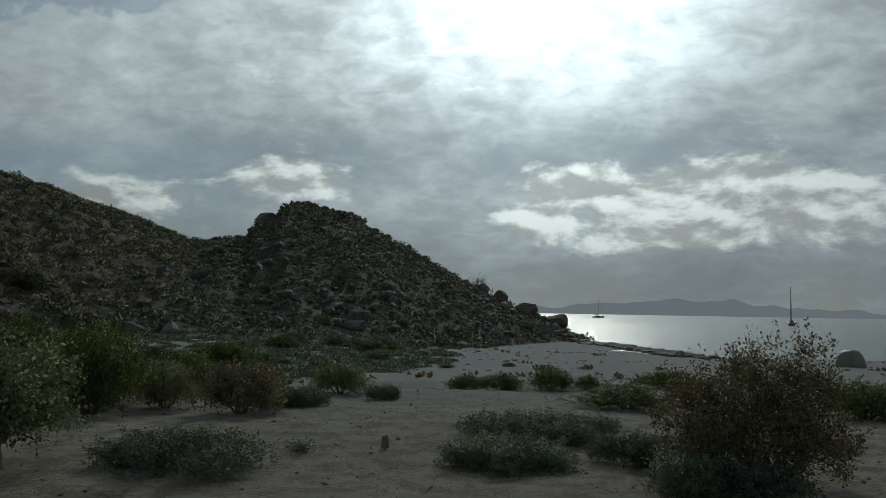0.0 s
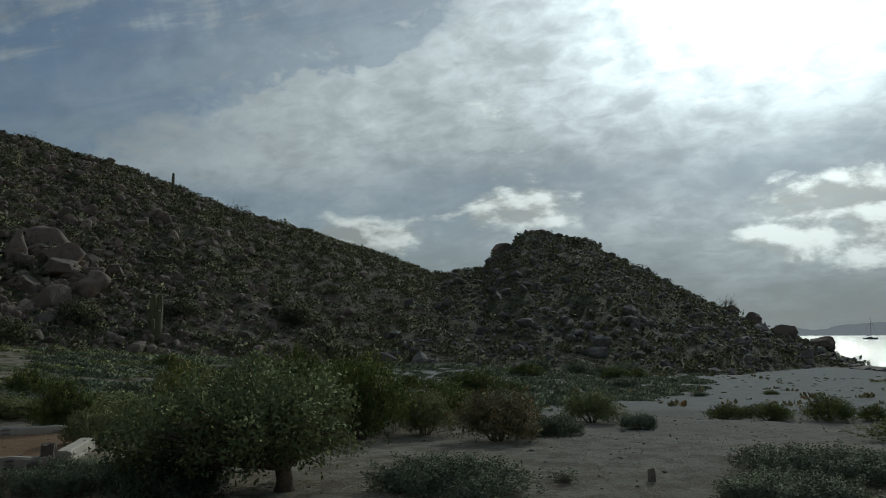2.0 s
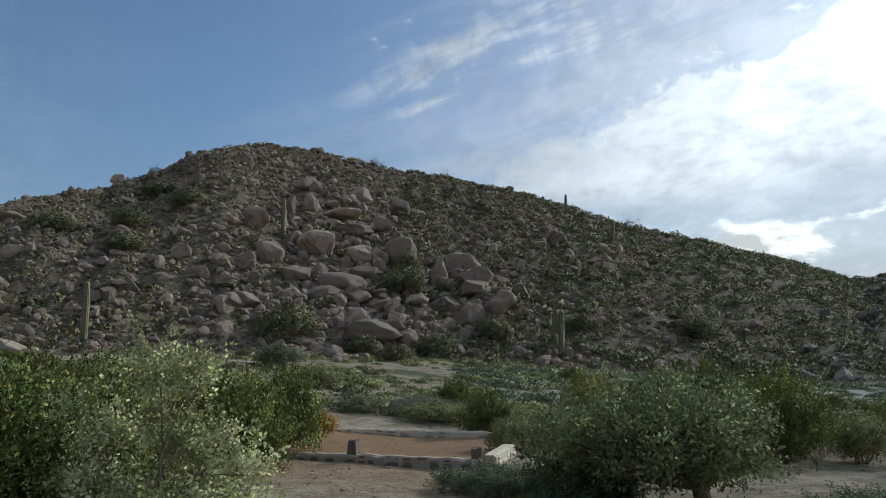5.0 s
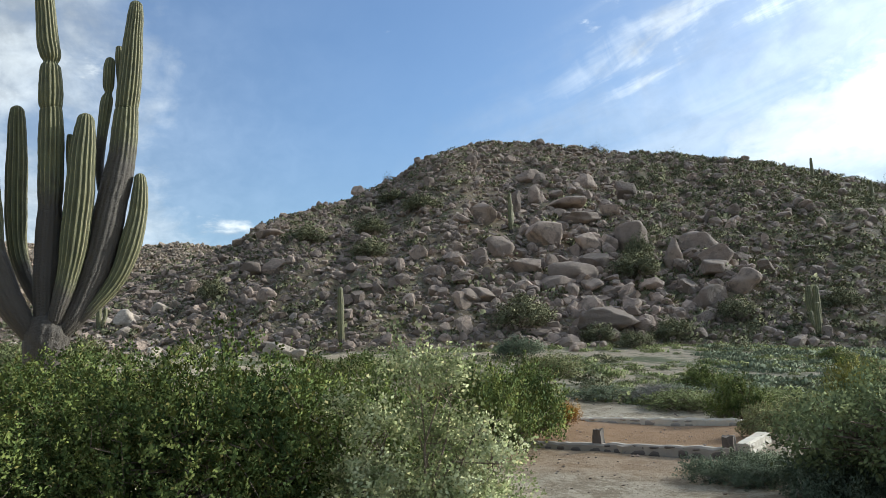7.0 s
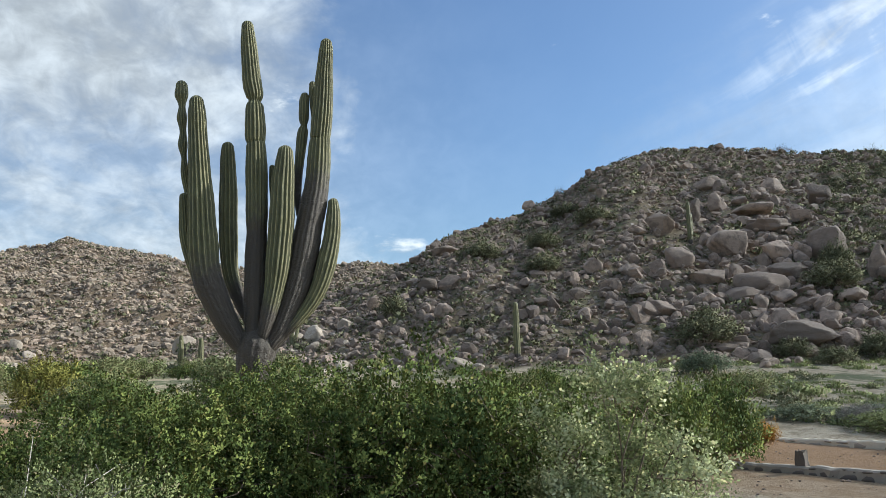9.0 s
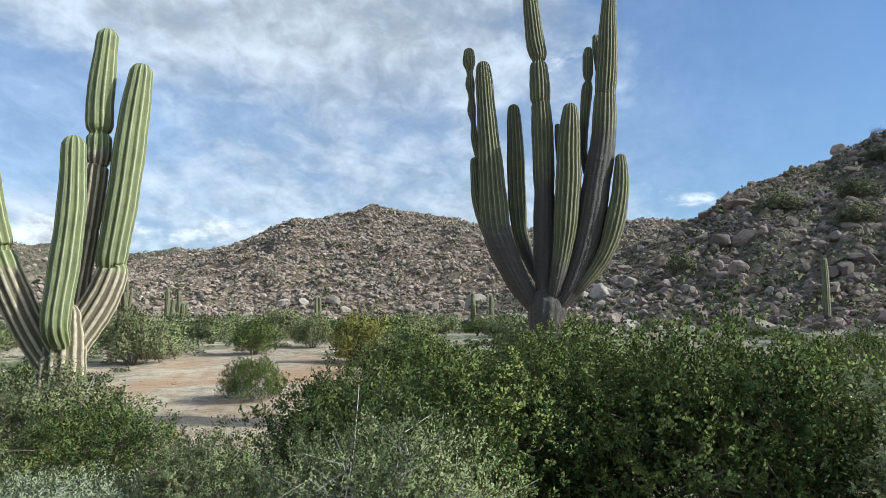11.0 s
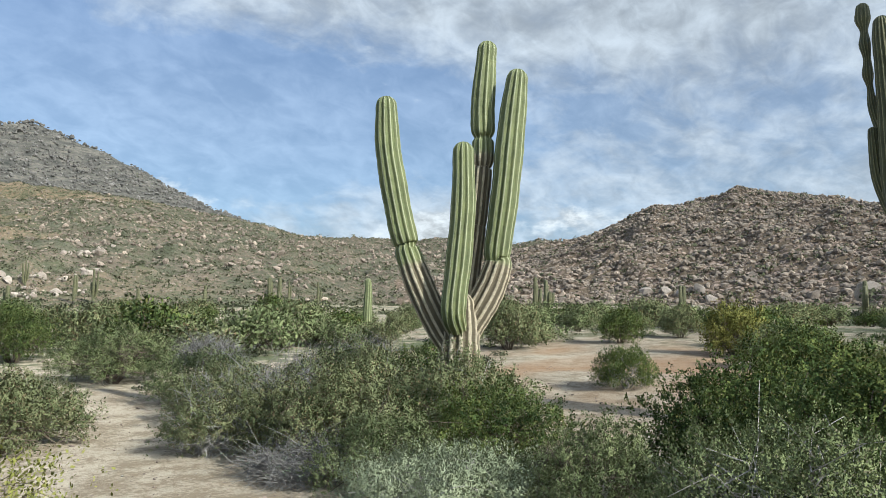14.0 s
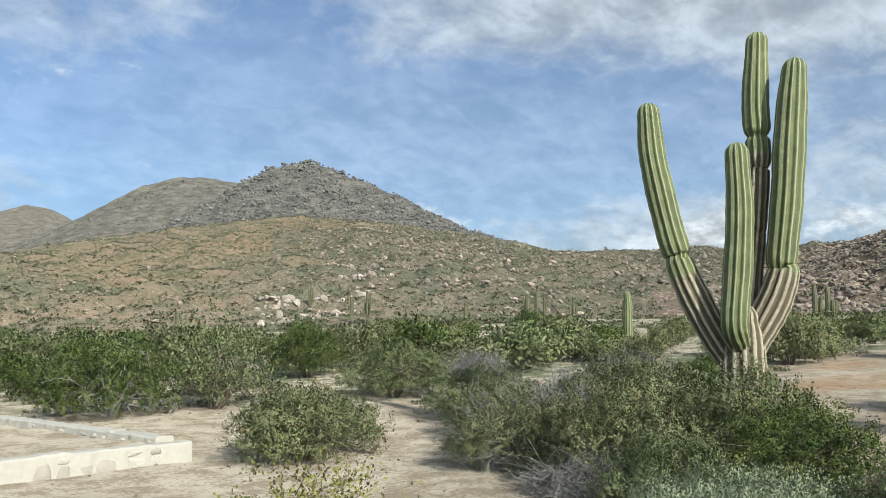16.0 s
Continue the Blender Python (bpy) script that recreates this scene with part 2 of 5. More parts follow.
    grey = n.ramp(n.noise(n.add("ShaderNodeMapping", {0: p, 3: (1, 1, 3)}).outputs[0], 0.09, 9, 0.75), (0.36, (0.06, 0.06, 0.052)), (0.52, (0.14, 0.13, 0.108)), (0.68, (0.26, 0.23, 0.185)))
    c = n.mix(n.math("MULTIPLY", a("crag"), 1.0), c, grey)
    h = n.math("ADD", n.math("ADD", n.math("MULTIPLY", n.noise(p, 9, 6, 0.7), 0.7), n.math("ADD", n.math("MULTIPLY", n.math("MULTIPLY", stone, a("hill")), 1.6), n.math("MULTIPLY", slab, 4.0))), n.math("MULTIPLY", grain, 0.3))
    return principled(n, c, 0.95, h, 0.07, 1.0, **{"Specular IOR Level": 0.15, "Diffuse Roughness": 1.0}), None


GROUND = material("ground", mat_ground)


def mat_water(n):
    p = place(n)
    w = n.add("ShaderNodeMapping", {0: p, 2: (0, 0, radians(20)), 3: (0.55, 1.3, 1)}).outputs[0]
    h = n.math("ADD", n.math("MULTIPLY", n.noise(w, 0.55, 3, 0.55), 1.0), n.math("MULTIPLY", n.noise(w, 2.6, 4, 0.65), 0.75))
    return principled(n, (0.04, 0.065, 0.065), 0.22, h, 0.15, 1.0, IOR=1.33), None


WATER = material("water", mat_water)


def rock_stuff(light, dark, crust):
    def build(n):
        p = place(n)
        own = n.add("ShaderNodeNewGeometry").outputs["Random Per Island"]
        obj = n.add("ShaderNodeObjectInfo").outputs["Random"]
        own = n.math("FRACT", n.math("ADD", own, obj))
        base = n.ramp(own, (0.0, dark), (0.45, tuple((a + b) / 2 for a, b in zip(light, dark))), (0.85, light), (1.0, tuple(min(1, v * 1.25) for v in light)))
        blot = n.noise(p, 1.6, 7, 0.65)
        c = n.mix(n.step(blot, 0.42, 0.66), base, crust)
        c = n.mix(n.math("MULTIPLY", n.noise(p, 16, 5, 0.7), 0.5), c, tuple(v * 1.25 for v in dark))
        h = n.math("ADD", n.math("MULTIPLY", n.noise(p, 3.2, 8, 0.68), 1.0), n.math("MULTIPLY", n.noise(p, 22, 4, 0.6), 0.15))
        return principled(n, c, 0.9, h, 0.16, 0.8, **{"Diffuse Roughness": 0.8}), None
    return build


ROCK = material("granite", rock_stuff((0.435, 0.332, 0.26), (0.148, 0.113, 0.089), (0.21, 0.16, 0.125)))
ROCK_PALE = material("pale_granite", rock_stuff((0.56, 0.48, 0.39), (0.34, 0.28, 0.22), (0.38, 0.32, 0.26)))
ROCK_GREY = material("grey_crag_rock", rock_stuff((0.29, 0.265, 0.23), (0.10, 0.092, 0.08), (0.15, 0.135, 0.115)))
ROCK_FAR = material("far_granite", rock_stuff((0.51, 0.405, 0.30), (0.19, 0.152, 0.115), (0.26, 0.207, 0.155)))


def leaf_stuff(dark, mid, light, rough=0.42, thin=0.13, dead=None):
    def build(n):
        own = n.add("ShaderNodeNewGeometry").outputs["Random Per Island"]
        p = place(n)
        # patchy tone: leaf variety, widened to paint lit lumps and dark hollows
        tone = n.math("ADD", n.math("MULTIPLY", own, 0.15), n.math("ADD", n.math("MULTIPLY", n.step(n.noise(p, 1.9, 3, 0.6), 0.3, 0.7), 0.5), n.math("MULTIPLY", n.step(n.noise(p, 8, 2, 0.5), 0.25, 0.75), 0.42)))
        stops = [(0.28, dark), (0.56, mid), (0.88, light)]
        c = n.ramp(tone, *stops)
        if dead:
            c = n.mix(n.step(n.math("FRACT", n.math("MULTIPLY", own, 7.31)), 0.86, 0.9), c, dead)
        a = principled(n, c, max(rough, 0.72), None, **{"Specular IOR Level": 0.06})
        b = n.add("ShaderNodeBsdfTranslucent", {0: n.mix(0.5, c, light)}).outputs[0]
        return n.add("ShaderNodeMixShader", {0: thin, 1: a, 2: b}).outputs[0], None
    return build


LEAF = dict(
    dark=material("dark_green_leaves", leaf_stuff((0.04, 0.064, 0.022), (0.098, 0.134, 0.04), (0.215, 0.245, 0.07), dead=(0.16, 0.15, 0.05))),
    fresh=material("fresh_green_leaves", leaf_stuff((0.105, 0.128, 0.053), (0.20, 0.232, 0.10), (0.31, 0.34, 0.155), dead=(0.22, 0.20, 0.12))),
    pale=material("pale_green_leaves", leaf_stuff((0.115, 0.14, 0.052), (0.26, 0.295, 0.128), (0.52, 0.54, 0.33), thin=0.2, dead=(0.50, 0.47, 0.24))),
    olive=material("olive_leaves", leaf_stuff((0.11, 0.128, 0.055), (0.21, 0.228, 0.105), (0.325, 0.332, 0.165), dead=(0.22, 0.16, 0.0864))),
    grey=material("grey_green_leaves", leaf_stuff((0.075, 0.095, 0.06), (0.15, 0.18, 0.118), (0.24, 0.275, 0.185), 0.6, 0.12)),
    silver=material("silvery_leaves", leaf_stuff((0.25, 0.28, 0.165), (0.325, 0.355, 0.215), (0.40, 0.425, 0.27), 0.7, 0.12)),
    yellow=material("yellowing_leaves", leaf_stuff((0.11, 0.115, 0.03), (0.22, 0.215, 0.055), (0.36, 0.33, 0.10))),
    orange=material("orange_leaves", leaf_stuff((0.22, 0.10, 0.02), (0.36, 0.19, 0.04), (0.45, 0.28, 0.08))),
    brown=material("brown_green_leaves", leaf_stuff((0.10, 0.10, 0.055), (0.20, 0.185, 0.105), (0.33, 0.285, 0.16), thin=0.1, dead=(0.25, 0.14, 0.06))),
    tree=material("grey_dark_leaves", leaf_stuff((0.085, 0.11, 0.05), (0.165, 0.20, 0.095), (0.26, 0.295, 0.145), thin=0.18)),
    sprig=material("yellow_green_leaves", leaf_stuff((0.16, 0.17, 0.04), (0.28, 0.28, 0.07), (0.42, 0.38, 0.12))),
    scrub=material("hill_scrub", leaf_stuff((0.085, 0.092, 0.052), (0.15, 0.155, 0.088), (0.235, 0.23, 0.135), 0.7, 0.06)),
)


def mat_twig(light, dark):
    def build(n):
        p = place(n)
        c = n.ramp(n.noise(p, 25, 5, 0.7), (0.3, dark), (0.7, light))
        return principled(n, c, 0.85, n.noise(p, 60, 4, 0.7), 0.01, 0.5), None
    return build


BARK = material("brown_bark", mat_twig((0.20, 0.15, 0.10), (0.07, 0.05, 0.035)))
GREY_TWIG = material("grey_dry_twigs", mat_twig((0.30, 0.28, 0.25), (0.13, 0.115, 0.10)))
TWIG = material("bleached_twigs", mat_twig((0.46, 0.43, 0.38), (0.22, 0.19, 0.16)))


def mat_cactus(skins, crests, bleach, even=0.0, line=0.8, cork_dark=(0.145, 0.115, 0.065)):
    def build(n):
        p = place(n)
        a = n.value
        rib, wood = a("rib"), a("wood")
        skin = n.ramp(n.noise(p, 5, 5, 0.65), (0.3, skins[0]), (0.6, skins[1]), (0.85, skins[2]))
        crest = n.ramp(n.noise(p, 40, 4, 0.7), (0.3, crests[0]), (0.7, crests[1]))
        c = n.mix(n.step(rib, line, 1.0), skin, crest)
        weather = n.noise(n.add("ShaderNodeMapping", {0: p, 3: (5, 5, 9)}).outputs[0], 1.6, 7, 0.75)
        ridge = n.ramp(weather, (0.3, tuple(v * bleach for v in (0.34, 0.28, 0.18))), (0.7, tuple(v * bleach for v in (0.62, 0.53, 0.36))))
        cork = n.mix(n.step(n.math("ADD", n.math("ADD", n.math("MULTIPLY", rib, 1 - even), 0.4 * even), n.math("MULTIPLY", weather, 0.3)), 0.62, 1.0), cork_dark, ridge)
        spots = n.step(n.noise(p, 13, 5, 0.75), 0.60, 0.72)
        woody = n.step(n.math("ADD", wood, n.math("MULTIPLY", n.math("SUBTRACT", n.noise(p, 6, 5, 0.7), 0.5), 0.6)), 0.35, 0.75)
        c = n.mix(n.math("MULTIPLY", spots, 0.35), c, (0.09, 0.075, 0.05))
        c = n.mix(woody, c, cork)
        return principled(n, c, 0.6, n.math("ADD", n.noise(p, 30, 5, 0.7), n.math("MULTIPLY", n.math("MULTIPLY", weather, woody), 2.0)), 0.025, 0.7), None
    return build


CACTUS = material("cactus_skin", mat_cactus(((0.11, 0.125, 0.046), (0.18, 0.198, 0.072), (0.27, 0.275, 0.11)), ((0.36, 0.37, 0.19), (0.52, 0.51, 0.31)), 1.05))
# shade is put into these skins: darker than the plant's own green
CACTUS_DARK = material("shade_dark_cactus_skin", mat_cactus(((0.08, 0.08, 0.035), (0.12, 0.117, 0.049), (0.17, 0.156, 0.068)), ((0.24, 0.215, 0.10), (0.44, 0.39, 0.20)), 0.34, 0.85, 0.87, (0.068, 0.055, 0.042)))


def plain(name, colour, rough=0.6, vary=0.25, scale=8, **put):
    def build(n):
        p = place(n)
        c = n.mix(n.math("MULTIPLY", n.noise(p, scale, 5, 0.65), vary * 2), colour, tuple(v * 0.55 for v in colour))
        return principled(n, c, rough, n.noise(p, scale * 5, 4, 0.6), 0.01, 0.3, **put), None
    return material(name, build)


# ---- building helpers ----
def mesh_of(name, verts, faces, mat=None, smooth=False, values=None, normals=None):
    """A mesh from arrays: verts (n, 3), faces (m, 3 or 4); values: per-vertex numbers by name."""
    me = bpy.data.meshes.new(name)
    verts, faces = np.asarray(verts, np.float32), np.asarray(faces, np.int32)
    me.vertices.add(len(verts))
    me.vertices.foreach_set("co", verts.ravel())
    k = faces.shape[1]
    me.loops.add(faces.size)
    me.loops.foreach_set("vertex_index", faces.ravel())
    me.polygons.add(len(faces))
    me.polygons.foreach_set("loop_start", np.arange(0, faces.size, k, dtype=np.int32))
    me.polygons.foreach_set("use_smooth", np.full(len(faces), smooth))
    for key, v in (values or {}).items():
        me.attributes.new(key, "FLOAT", "POINT").data.foreach_set("value", np.asarray(v, np.float32))
    me.update(calc_edges=True)
    me.validate()
    if normals is not None:
        me.normals_split_custom_set_from_vertices(np.asarray(normals, np.float32))
    if mat:
        me.materials.append(mat)
    return me


def part(name, me, parent, label=""):
    ob = new(name, me)
    ob.parent = parent
    return tagged(ob, label) if label else ob


def thing(name, label, category, at=(0, 0, 0), turn=0.0, group="", size=1.0):
    ob = new(name)
    ob.matrix_basis = pose(*at, 0, 0, turn) @ Matrix.Scale(size, 4)
    return tagged(ob, label, category, group)


class Heap:
    """Gathers pieces of geometry into one mesh."""

    def __init__(self):
        self.v, self.f, self.n, self.extra, self.bent = [], [], 0, {}, []

    def add(self, v, f, bent=None, **extra):
        if bent is not None:
            self.bent.append(bent)
        self.v.append(v)
        self.f.append(np.asarray(f) + self.n)
        self.n += len(v)
        for k, x in extra.items():
            self.extra.setdefault(k, []).append(x)

    def mesh(self, name, mat, smooth=False):
        return mesh_of(name, np.concatenate(self.v), np.concatenate(self.f), mat, smooth or bool(self.bent), {k: np.concatenate(x) for k, x in self.extra.items()}, np.concatenate(self.bent) if self.bent else None)


def hash_at(ix, iy, iz=0):
    h = (ix.astype(np.int64) * 374761393 + iy.astype(np.int64) * 668265263 + np.asarray(iz).astype(np.int64) * 2147483647) & 0xFFFFFFFF
    h = ((h ^ (h >> 13)) * 1274126177) & 0xFFFFFFFF
    return ((h ^ (h >> 16)) & 0xFFFF) / 65535.0


def bumps(x, y, octaves=4, seed=0):
    """Smooth noise on the plan, about -1 to 1."""
    total, amp = np.zeros_like(x, dtype=float), 1.0
    for o in range(octaves):
        fx, fy = np.floor(x), np.floor(y)
        u, v = x - fx, y - fy
        u, v = u * u * (3 - 2 * u), v * v * (3 - 2 * v)
        c = [hash_at(fx + i, fy + j, seed + o) for i, j in ((0, 0), (1, 0), (0, 1), (1, 1))]
        total += amp * (2 * ((c[0] * (1 - u) + c[1] * u) * (1 - v) + (c[2] * (1 - u) + c[3] * u) * v) - 1)
        x, y, amp = x * 2.03 + 17.1, y * 2.03 + 9.7, amp * 0.5
    return total


def ease(v, low, high):
    u = np.clip((v - low) / (high - low), 0, 1)
    return u * u * (3 - 2 * u)


# ---- the lie of the land: a bay, a plain that climbs inland, and hills by their ridges ----
SEA = -1.4
# each hill: bearings, ridge elevation in degrees from the plain's eye level, ridge distance, foot distance
HILLS = dict(
    headland=([-12, -9, -7.5, -5.7, -4.4, -2.3, 0.6, 2.4, 4.9, 6.4, 7.2, 9, 11.2, 12.6, 13.2, 14.4, 15.2, 17, 19, 24, 30],
              [-2.6, -1.6, -0.6, 0.0, 0.35, 1.5, 3.0, 4.0, 5.5, 6.1, 7.0, 7.2, 7.6, 7.5, 6.7, 6.3, 5.1, 4.9, 4.4, 3.5, 2.0],
              [(-12, 88), (-9, 88), (-4, 104), (12, 130), (30, 140)], [(-12, 80), (-8, 76), (-2, 56), (4, 48), (20, 48), (30, 60)], 0.95),
    boulder_hill=([13, 17, 19.2, 21.6, 24.4, 28, 31.9, 33.5, 35.9, 38, 42.2, 46.9, 52.5, 57.2, 60.5, 63, 65.5, 67.7, 70.2, 71.2, 73.5, 76, 77.8, 78.8, 80.5, 84, 90, 96],
                  [3.0, 4.4, 4.7, 5.6, 6.5, 7.6, 8.6, 9.1, 10.0, 10.8, 12.0, 12.9, 13.95, 14.8, 15.1, 14.75, 13.8, 12.5, 11.7, 11.1, 10.8, 10.0, 9.3, 8.6, 7.6, 6.4, 4.5, 2.5],
                  [(13, 135), (20, 125), (36, 104), (60, 122), (71, 108), (78, 92), (84, 88), (96, 85)], [(13, 60), (22, 52), (40, 47), (55, 45), (70, 42), (80, 45), (96, 55)], 0.9),
    rubble_hill=([70, 80, 83.3, 86, 90, 95.4, 97.5, 100, 103.5, 105, 107.5, 109.3, 111.2, 113.7, 117, 121, 128],
                 [6, 7.8, 8.25, 7.9, 7.7, 8.1, 8.7, 9.15, 9.65, 8.95, 8.7, 8.65, 7.75, 6.7, 6.0, 5.2, 3.5],
                 [(70, 190), (83, 190), (103, 240), (115, 270), (128, 280)], [(70, 95), (95, 105), (115, 115), (128, 120)], 0.85),
    low_ridge=([104, 112, 117, 120, 123, 124.8, 126.5, 129.7, 132.3, 134.8, 137.3, 139.2, 142, 148, 156],
               [5, 5.8, 6.2, 5.9, 6.3, 6.6, 6.35, 6.5, 6.4, 6.6, 7.1, 7.5, 7.9, 8.5, 8.0],
               [(104, 330), (125, 400), (138, 330), (156, 330)], [(104, 150), (125, 130), (156, 120)], 1.0),
    red_slope=([128, 134, 138, 142, 146, 150, 155, 158, 162, 166, 172, 180, 190],
               [4.5, 6.2, 7.2, 7.95, 8.6, 9.0, 9.2, 8.8, 8.2, 7.4, 6.2, 4.5, 2.5],
               [(128, 300), (142, 340), (155, 390), (172, 360), (190, 340)], [(128, 125), (150, 105), (172, 100), (190, 110)], 1.25),
    crag=([136, 140, 142, 144.5, 147, 149, 151, 152.4, 153.1, 154.7, 156.2, 158, 160, 163, 166],
          [6.5, 7.9, 8.6, 9.75, 11.05, 11.85, 12.5, 12.95, 13.3, 13.1, 12.75, 11.8, 10.3, 8.6, 6.5],
          [(136, 480), (153, 520), (166, 520)], [(136, 330), (153, 360), (166, 360)], 1.0),
    back_hill=([152, 156, 158.4, 160.6, 162.8, 165.1, 166.9, 168.7, 171, 176, 184],
               [9.0, 10.9, 11.6, 11.85, 11.7, 10.95, 9.85, 8.7, 7.4, 5.0, 2.5],
               [(152, 760), (184, 760)], [(152, 480), (184, 460)], 1.0),
    far_hill=([160, 166, 169.3, 170.7, 172.1, 173.7, 178, 186, 196],
              [6.0, 7.3, 8.3, 9.05, 9.2, 8.65, 6.8, 4.5, 2.5],
              [(160, 1050), (196, 1050)], [(160, 650), (196, 640)], 1.0),
)


def shore(x, y):
    """Metres inland from the water's edge."""
    edge = 1.3 * bumps(x * 0.06, y * 0.06, 3, 5)
    return np.maximum(52 - y + 0.05 * x, 14.5 - x - np.maximum(0, y - 92) * 0.8) + edge


def plain_at(x, y):
    r = np.hypot(x, y)
    az = np.degrees(np.arctan2(-x, y))
    az = np.where(az < -90, az + 360, az)
    s = shore(x, y)
    z = np.where(s > -4, SEA + 1.48 * ease(s, -4, 50) - 0.016, SEA + 0.05 * (s + 4) - 0.016)
    inland = ease(az, 24, 62) * (1 - 0.3 * ease(az, 140, 165)) * (1 - ease(az, 190, 250))
    rise = inland * 0.043 * np.maximum(0, np.minimum(r, 140) - 11)
    rough = 0.05 * bumps(x * 0.35, y * 0.35, 4, 2) + 0.012 * bumps(x * 2.2, y * 2.2, 3, 3)
    swell = 0.25 * bumps(x * 0.05, y * 0.05, 3, 11) * ease(r, 14, 40)
    return np.maximum(z + rise + swell * ease(s, 4, 30), -9) + rough * ease(s, -2, 6)


def hills_at(x, y):
    r = np.hypot(x, y)
    az = np.degrees(np.arctan2(-x, y))
    az = np.where(az < -90, az + 360, az)
    base = plain_at(x, y)
    top, which = base.copy(), np.zeros_like(base, dtype=int)
    for k, (name, (angles, els, ridge, foot, power)) in enumerate(HILLS.items()):
        R = np.interp(az, *zip(*ridge))
        F = np.interp(az, *zip(*foot))
        E = np.interp(az, angles, els, -20, -20)
        Z = 1.55 + R * np.tan(np.radians(E))
        u = np.clip((r - F) / (R - F), 0, 1)
        fold = 1 + 0.07 * bumps(az * 0.22, r * 0.02, 4, 20 + k) * np.sin(np.pi * u)
        z = base + (Z - base) * (u ** power * (1 - 0.5 * np.exp(-u * 9))) * fold
        z = np.where(r > R, Z - (r - R) * 0.42, z)
        z = np.where(Z > base, z, base - 1)
        size = (R - F)
        z = z + np.where(u > 0, np.minimum(u * 6, 1) * (1 - 0.7 * (u > 0.93)) * size * (0.006 * bumps(x * 9 / size, y * 9 / size, 4, 40 + k) + 0.007 * bumps(x * 40 / size, y * 40 / size, 3, 60 + k)), 0)
        over = z > top
        top, which = np.where(over, z, top), np.where(over, k + 1, which)
    return top, which


def ground(x, y):
    """The ground's height at one place."""
    return float(hills_at(np.array([float(x)]), np.array([float(y)]))[0][0])


def build_ground():
    az = np.concatenate([np.arange(-40, 182, 0.3), np.arange(182, 320, 3.0)])
    r = np.concatenate([[0.3], np.geomspace(0.6, 170, 210), np.geomspace(173, 1400, 150), np.geomspace(1600, 4700, 8)])
    A, R = np.meshgrid(np.radians(az), r, indexing="ij")
    x, y = -np.sin(A) * R, np.cos(A) * R
    z, which = hills_at(x, y)
    s = shore(x, y)
    n, m = len(az), len(r)
    i, j = np.meshgrid(np.arange(n), np.arange(m - 1), indexing="ij")
    k = (i + 1) % n
    faces = np.stack([i * m + j, k * m + j, k * m + j + 1, i * m + j + 1], -1).reshape(-1, 4)[:, ::-1]
    deg = np.degrees(A)
    hill = (which > 0) & (which != 99)
    red = np.clip((which == 5) * (0.05 + 0.28 * bumps(x * 0.02, y * 0.02, 4, 7)), 0, 0.8)
    red = np.maximum(red, (which == 3) * 0.12 + (which == 4) * 0.08)
    # bare reddish soil by the clearing and on the levelled plot
    near = np.exp(-((((x + 20) * 0.88 + (y + 8.2) * 0.47) / 10.0) ** 2 + ((-(x + 20) * 0.47 + (y + 8.2) * 0.88) / 4.2) ** 2) ** 2)
    red = np.maximum(red, near * np.clip(0.38 + 0.6 * bumps(x * 0.3, y * 0.6, 3, 9), 0, 0.75))
    pu, pv = -(x + 7.6) * 0.86 - (y - 7.75) * 0.51, -(x + 7.6) * 0.51 + (y - 7.75) * 0.86
    red = np.maximum(red, 0.85 * ease(pu, -0.1, 0.15) * ease(-pu, -5.4, -5.1) * ease(pv, 0, 0.2) * ease(-pv, -3.4, -3.2))
    red = np.maximum(red, 0.45 * ease(pu, -1.2, 0.6) * ease(-pu, -6.5, -5.0) * ease(pv, -2.6, -1.2) * ease(-pv, -0.4, 0.2))
    crag = np.clip((which == 6) * 1.0 + (which == 4) * 0.25 + (which == 7) * 0.85 + (which == 8) * 0.7, 0, 1)
    beach = ease(-s, -43, -24) * (which == 0) * (1 - 0.85 * ease(deg, 28, 44))
    weeds = ease(R, 15, 22) * (which == 0) * (1 - beach)
    plants = np.choose(which, [0.0, 0.42, 0.30, 0.12, 0.38, 0.36, 0.12, 0.16, 0.2])
    plants = plants + (which == 0) * (1 - beach) * ease(R, 22, 34) * 0.22
    weeds = weeds * (1 - near)
    values = dict(hill=hill.astype(float).ravel(), red=red.ravel(), crag=crag.ravel(), beach=beach.ravel(), weeds=weeds.ravel(), plants=plants.ravel(), rubble=((which == 3) * 1.0 + (which == 4) * 0.6).ravel())
    me = mesh_of("ground", np.stack([x, y, z], -1).reshape(-1, 3), faces, GROUND, True, values)
    # the middle of the sheet
    ob = new("ground", me)
    bm = bmesh.new()
    bm.from_mesh(me)
    bm.verts.ensure_lookup_table()
    bm.faces.new([bm.verts[q * m] for q in range(n)])
    bmesh.ops.recalc_face_normals(bm, faces=bm.faces[:])
    bm.to_mesh(me)
    bm.free()
    tagged(ob, "dry sandy ground rising to stony desert hills", "ground", kind="structure")


build_ground()


def build_sea():
    g = np.linspace(-1, 1, 61)
    g = np.sign(g) * np.abs(g) ** 3 * 4800
    X, Y = np.meshgrid(g, g, indexing="ij")
    n = len(g)
    i, j = np.meshgrid(np.arange(n - 1), np.arange(n - 1), indexing="ij")
    f = np.stack([i * n + j, (i + 1) * n + j, (i + 1) * n + j + 1, i * n + j + 1], -1).reshape(-1, 4)
    ob = new("water", mesh_of("water", np.stack([X, Y, np.full_like(X, SEA)], -1).reshape(-1, 3), f, WATER))
    tagged(ob, "calm grey bay water glittering under the sun", "sea", kind="structure")


build_sea()


